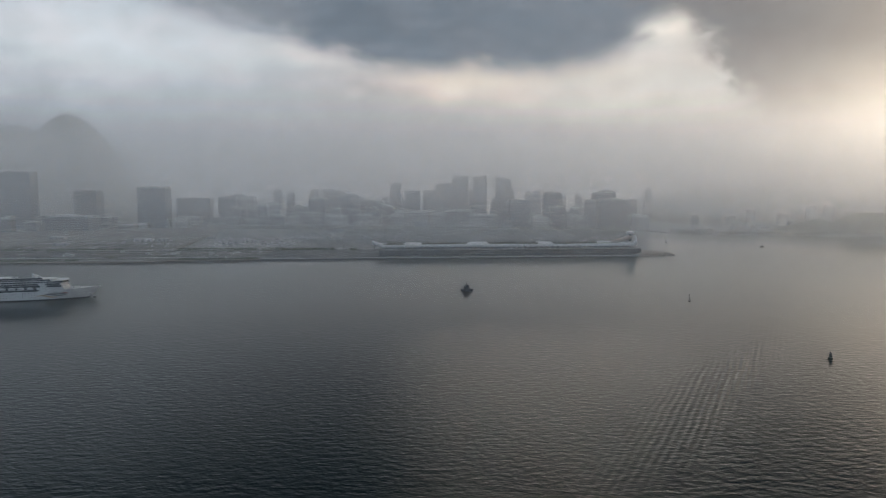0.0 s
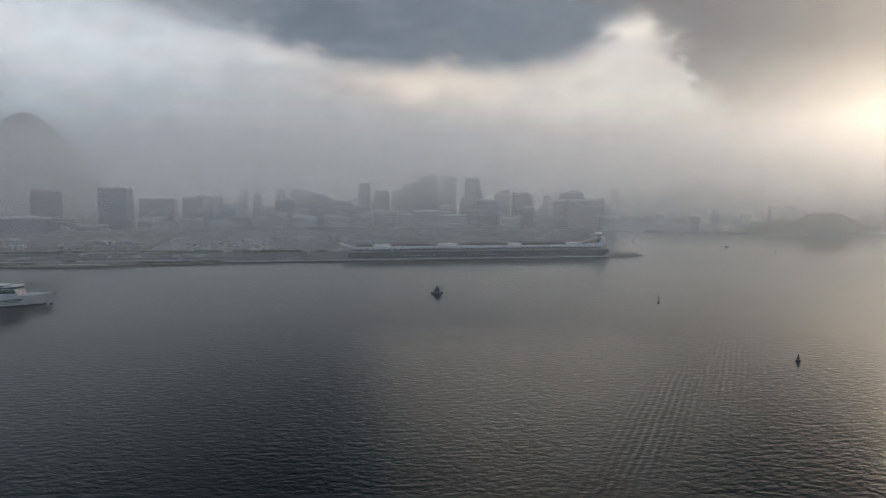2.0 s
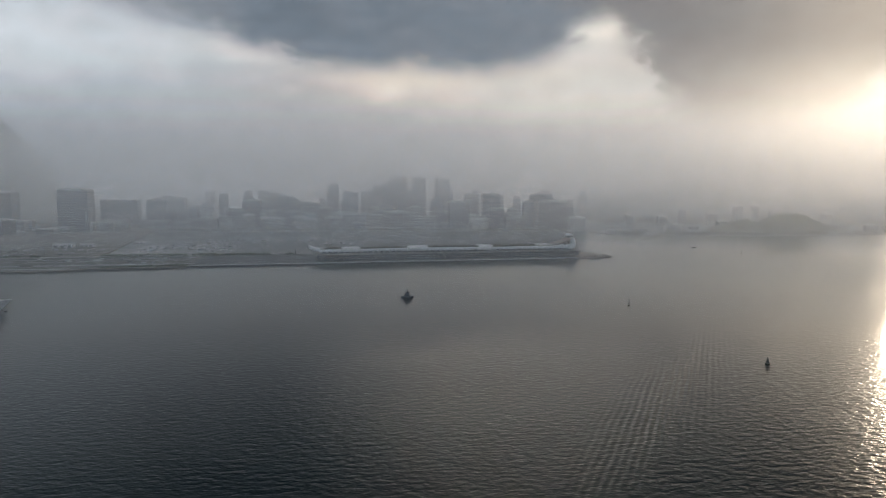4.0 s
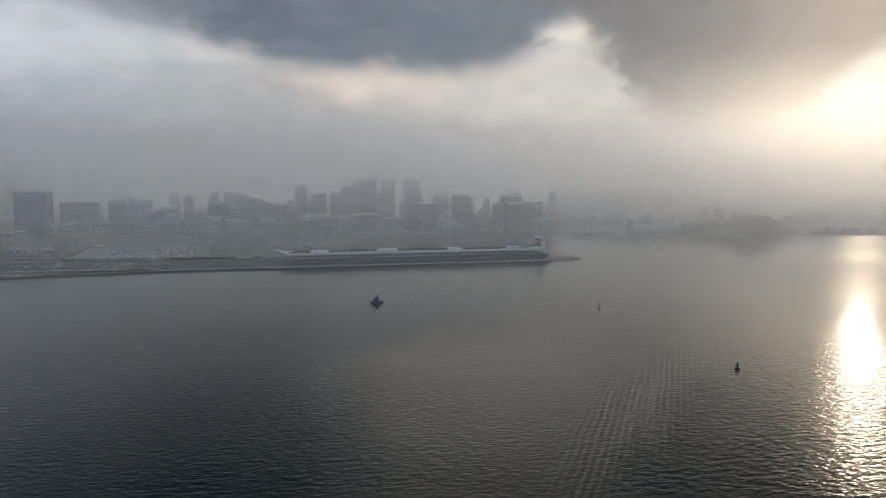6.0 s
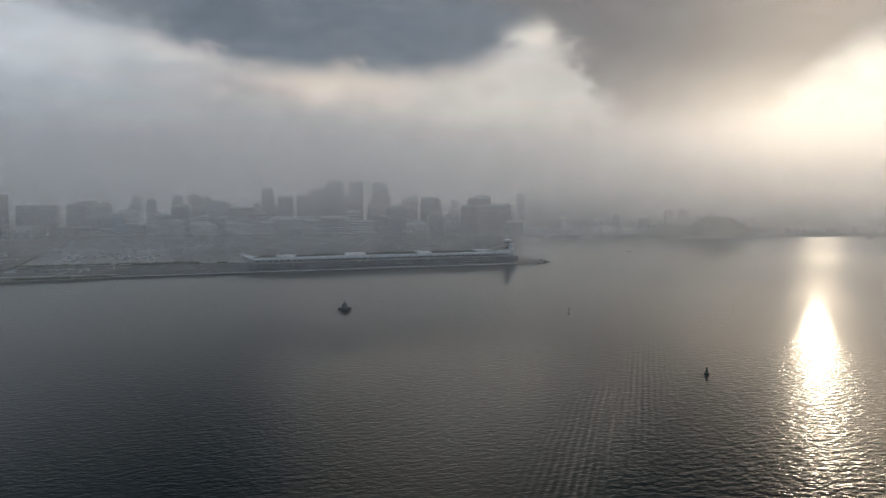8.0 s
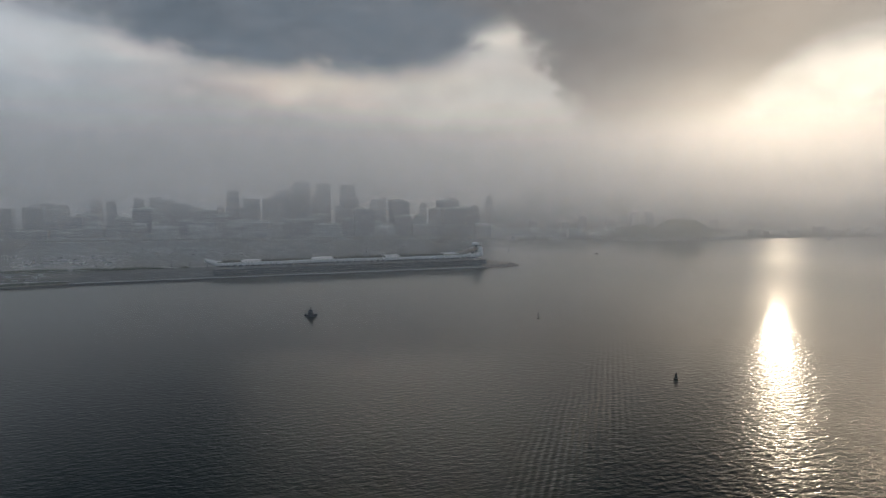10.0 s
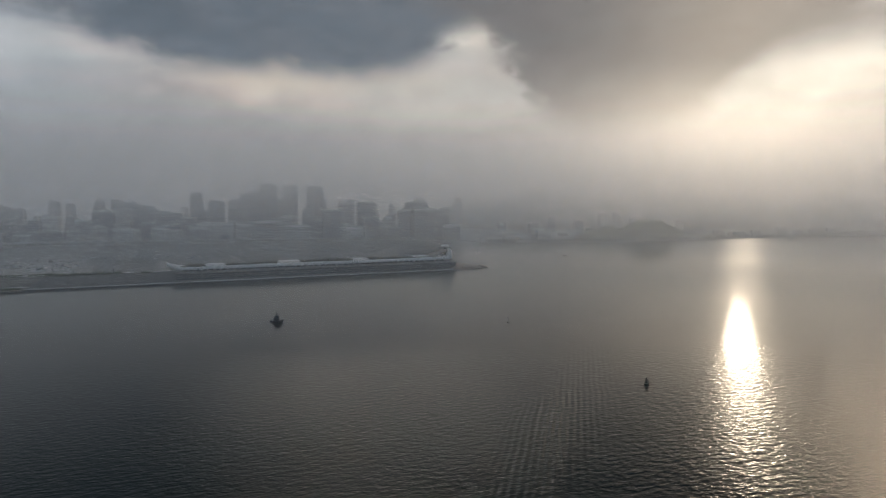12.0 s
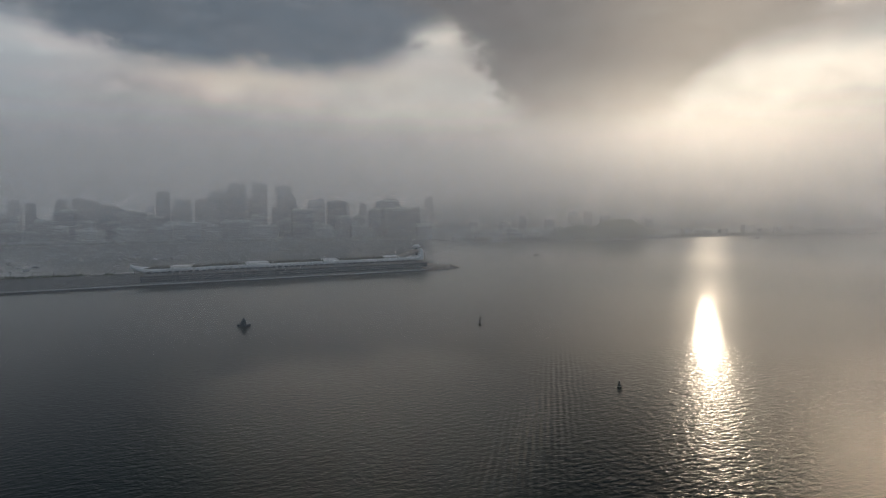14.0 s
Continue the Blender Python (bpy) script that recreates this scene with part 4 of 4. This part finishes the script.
    part("sun_deck_roof", block(bmesh.new(), -60, 8, -12, 12, 37.6, 38.8, 0.3), DULL_WHITE, t)
    part("funnel", loft(bmesh.new(), [[(-86 + 13 * s * math.cos(q) - (z - 35) * 0.5, 6.5 * s * math.sin(q), z) for q in [2 * math.pi * j / 16 for j in range(16)]] for s, z in ((1, 35.3), (0.9, 44), (0.75, 50), (0.6, 51))]), DULL_WHITE, t, "white raked funnel", smooth=True)
    # painted flourish on the bow: ribbons of gold and grey
    for x0, x1, z, amp, mat in ((48, 80, 6.5, 1.6, GOLD_PAINT), (56, 92, 8.6, 1.3, DARK_CONCRETE), (66, 104, 10.4, 1.1, DARK_CONCRETE), (84, 112, 11.5, 0.9, RED_PAINT)):
        bm = bmesh.new()
        rows = []
        for i in range(15):
            k = i / 14
            x = x0 + (x1 - x0) * k
            kk = (x + 124) / L
            f = 1.0
            if kk > 0.66:
                f = max(0.02, 1 - ((kk - 0.66) / 0.34) ** 2.1)
            zc = z + amp * math.sin(k * 6.0)
            up = min(1.0, f * 1.5)
            wgt = min(1.0, zc / 15.0)
            y = 16 * (f + (up - f) * wgt) + 0.35
            th = 1.2 * math.sin(math.pi * k) + 0.1
            rows.append([(x, -y, zc - th), (x, -y - 0.1, zc), (x, -y, zc + th)])
        part("bow_ribbon", loft(bm, rows, caps=False, closed=False), mat, t, "painted wave ribbon on the bow")
    # portholes
    port = finish("porthole", lathe(bmesh.new(), [(0.55, 0), (0.55, 0.2)], 8), GLASS)
    for z in (6.0, 9.4, 12.4):
        for k in range(34):
            share("porthole", port, t, pose(-106 + k * 4.6, -16.0 - 0.05, z, 90, 0, 0))
    part("anchor_chain", bar(bmesh.new(), (122, -1.5, 13), (131, -3, 1.0), 0.25), DARK_PAINT, t, "dark taut mooring chain")


cruise_ship()


def buoy_hull(t, r, h, mat):
    part("float", lathe(bmesh.new(), [(r * 0.6, -1.2), (r, -0.4), (r * 1.04, h * 0.5), (r, h), (r * 0.85, h + 0.25)], 20), mat, t, smooth=False)


m = pose(-612, 1140, 0, 0, 0, 16) @ pose(10, -4, 0)
b = thing("mooring_buoy", m, "dark drum mooring buoy beside the ship's bow", "buoy")
buoy_hull(b, 2.4, 1.8, DARK_PAINT)
part("shackle", bar(bmesh.new(), (0, 0, 1.8), (0, 0, 3.0), 0.4), GREY_PAINT, b)


def lit_buoy(x, y, r, tall, label, solid):
    t = thing("buoy", pose(x, y, 0, 0, 0, 20), label, "buoy", "channel buoys")
    buoy_hull(t, r, r * 0.75, BUOY_PAINT)
    h0 = r * 0.75 + 0.2
    for k in range(4):
        q = k * math.pi / 2 + 0.4
        part("leg", bar(bmesh.new(), (r * 0.75 * math.cos(q), r * 0.75 * math.sin(q), h0), (r * 0.22 * math.cos(q), r * 0.22 * math.sin(q), tall - 1.2), 0.16), DARK_PAINT, t)
    for z in (0.35, 0.68):
        zz = h0 + (tall - 1.2 - h0) * z
        rr = r * (0.75 - 0.53 * z)
        part("ring", lathe(bmesh.new(), [(rr, zz), (rr + 0.2, zz + 0.1), (rr, zz + 0.3)], 12), DARK_PAINT, t)
    if solid:
        part("daymark", lathe(bmesh.new(), [(r * 0.66, h0 + 0.6), (r * 0.62, h0 + 1.6), (r * 0.35, tall - 2.6), (r * 0.25, tall - 1.6)], 12), BUOY_PAINT, t, "dark green day mark")
    part("lantern", lathe(bmesh.new(), [(0.5, tall - 1.3), (0.6, tall - 0.9), (0.5, tall - 0.2), (0.15, tall)], 10), DARK_PAINT, t, "dark lantern")


lit_buoy(428, 722, 2.5, 8.6, "dark lit channel buoy with lattice top", True)
lit_buoy(411, 1099, 2.2, 12.5, "slim dark channel buoy with tall lantern mast", False)
lit_buoy(1073, 1926, 2.4, 9.0, "small dark channel buoy far off", False)


def work_boat(name, x, y, turn, length, hull_mat, house_mat, label, tall=1.0):
    t = thing(name, pose(x, y, 0, 0, 0, turn), label, "boat")
    b = length * 0.3
    part("hull", hull_mesh(length, b, length * 0.14, 0.8, 1.35, 0.9, 0.7, 14, 0.05), hull_mat, t)
    part("rubbing_band", hull_mesh(length + 0.4, b + 0.5, length * 0.04, 0.0, 1.2, 0.9, 0.4, 14, 0.03), DARK_PAINT, t, "black rubber fender band")
    z = length * 0.10
    part("deckhouse", block(bmesh.new(), -length * 0.22, length * 0.2, -b * 0.36, b * 0.36, z, z + length * 0.13 * tall, 0.15), house_mat, t)
    z1 = z + length * 0.13 * tall
    part("window_band", block(bmesh.new(), -length * 0.05, length * 0.155, -b * 0.31, b * 0.31, z1 + 0.4, z1 + length * 0.07 * tall), GLASS, t, "dark wheelhouse windows")
    part("wheelhouse", block(bmesh.new(), -length * 0.06, length * 0.15, -b * 0.3, b * 0.3, z1, z1 + length * 0.1 * tall, 0.12), house_mat, t)
    z2 = z1 + length * 0.1 * tall
    part("mast", loft(bmesh.new(), [[(s * px, s * py, zz) for px, py in ((-0.7, -0.7), (0.7, -0.7), (0.7, 0.7), (-0.7, 0.7))] for s, zz in ((1.0, z2), (0.25, z2 + length * 0.26))]), DARK_PAINT, t, "tapered dark mast")
    part("crosstree", block(bmesh.new(), -0.2, 0.2, -b * 0.3, b * 0.3, z2 + length * 0.14, z2 + length * 0.155), DARK_PAINT, t)
    for s in (-1, 1):
        part("funnel", lathe(bmesh.new(), [(0.6, z1), (0.55, z1 + length * 0.1), (0.45, z1 + length * 0.105)], 10, (-length * 0.16, s * b * 0.22)), DARK_PAINT, t)
    part("bulwark", block(bmesh.new(), -length * 0.46, -length * 0.44, -b * 0.4, b * 0.4, z, z + 1.0), hull_mat, t)
    return t


work_boat("tug_boat", 44, 1216, -28, 22, DARK_PAINT, DARK_PAINT, "dark harbour tug lying on calm water", 1.9)
work_boat("ferry_boat", 778, 2320, 70, 18, GREY_PAINT, WHITE, "small white and grey ferry under way", 1.4)
work_boat("launch", 1026, 2136, 0, 16, DARK_PAINT, GREY_PAINT, "low dark launch far across the water", 0.5)
work_boat("launch", 1610, 1712, 10, 9, DARK_PAINT, GREY_PAINT, "low dark launch far across the water", 0.6)
work_boat("barge", 2290, 2480, 4, 34, DARK_PAINT, GREY_PAINT, "dark barge off the far shore", 0.7)


def moored_boats():
    """Yachts and launches in the sheltered basin behind the pier."""
    kinds = []
    for length, h, mast in ((14, 1.0, 0), (19, 1.5, 0), (12, 0.6, 1)):
        t = thing("yacht", pose(-600, 2300, 0), "white motor yacht moored in the sheltered basin" if not mast else "white sailing yacht moored in the basin", "boat", "boats in the basin")
        b = length * 0.29
        part("hull", hull_mesh(length, b, length * 0.12, 0.6, 1.3, 0.9, 0.4, 10, 0.05), DULL_WHITE, t)
        part("cabin", block(bmesh.new(), -length * 0.3, length * 0.15, -b * 0.36, b * 0.36, length * 0.11, length * 0.11 + 1.5 + h, 0.2), DULL_WHITE, t)
        part("window_band", block(bmesh.new(), -length * 0.26, length * 0.155, -b * 0.37, b * 0.37, length * 0.11 + 0.6, length * 0.11 + 1.2 + h * 0.5), GLASS, t, "dark cabin windows")
        if mast:
            part("mast", bar(bmesh.new(), (0, 0, 1), (0, 0, length * 1.2), 0.15), GREY_PAINT, t)
        kinds.append(t)
    first = {0: True, 1: True, 2: True}
    spots = []
    for x0, x1, y0, y1, n in ((-760, -500, 2180, 2330, 26), (-760, -520, 2340, 2520, 18), (-560, -380, 2480, 2800, 16), (-420, -60, 2400, 2620, 14), (-350, 300, 2650, 2950, 14), (200, 560, 2300, 2700, 6)):
        for _ in range(n):
            for _try in range(20):
                p = (rnd.uniform(x0, x1), y0 + (y1 - y0) * (int(rnd.random() * 4) + rnd.uniform(0, 0.25)) / 4)
                if all(math.hypot(p[0] - q[0], p[1] - q[1]) > 19 for q in spots):
                    spots.append(p)
                    break
    for i, (x, y) in enumerate(spots):
        k = rnd.choice((0, 0, 1, 1, 2))
        m = pose(x, y, 0, 0, 0, rnd.choice((0, 10, -14, 90, 75, 180)))
        if first[k]:
            kinds[k].matrix_basis, first[k] = m, False
        else:
            copy_thing(kinds[k], m)


moored_boats()
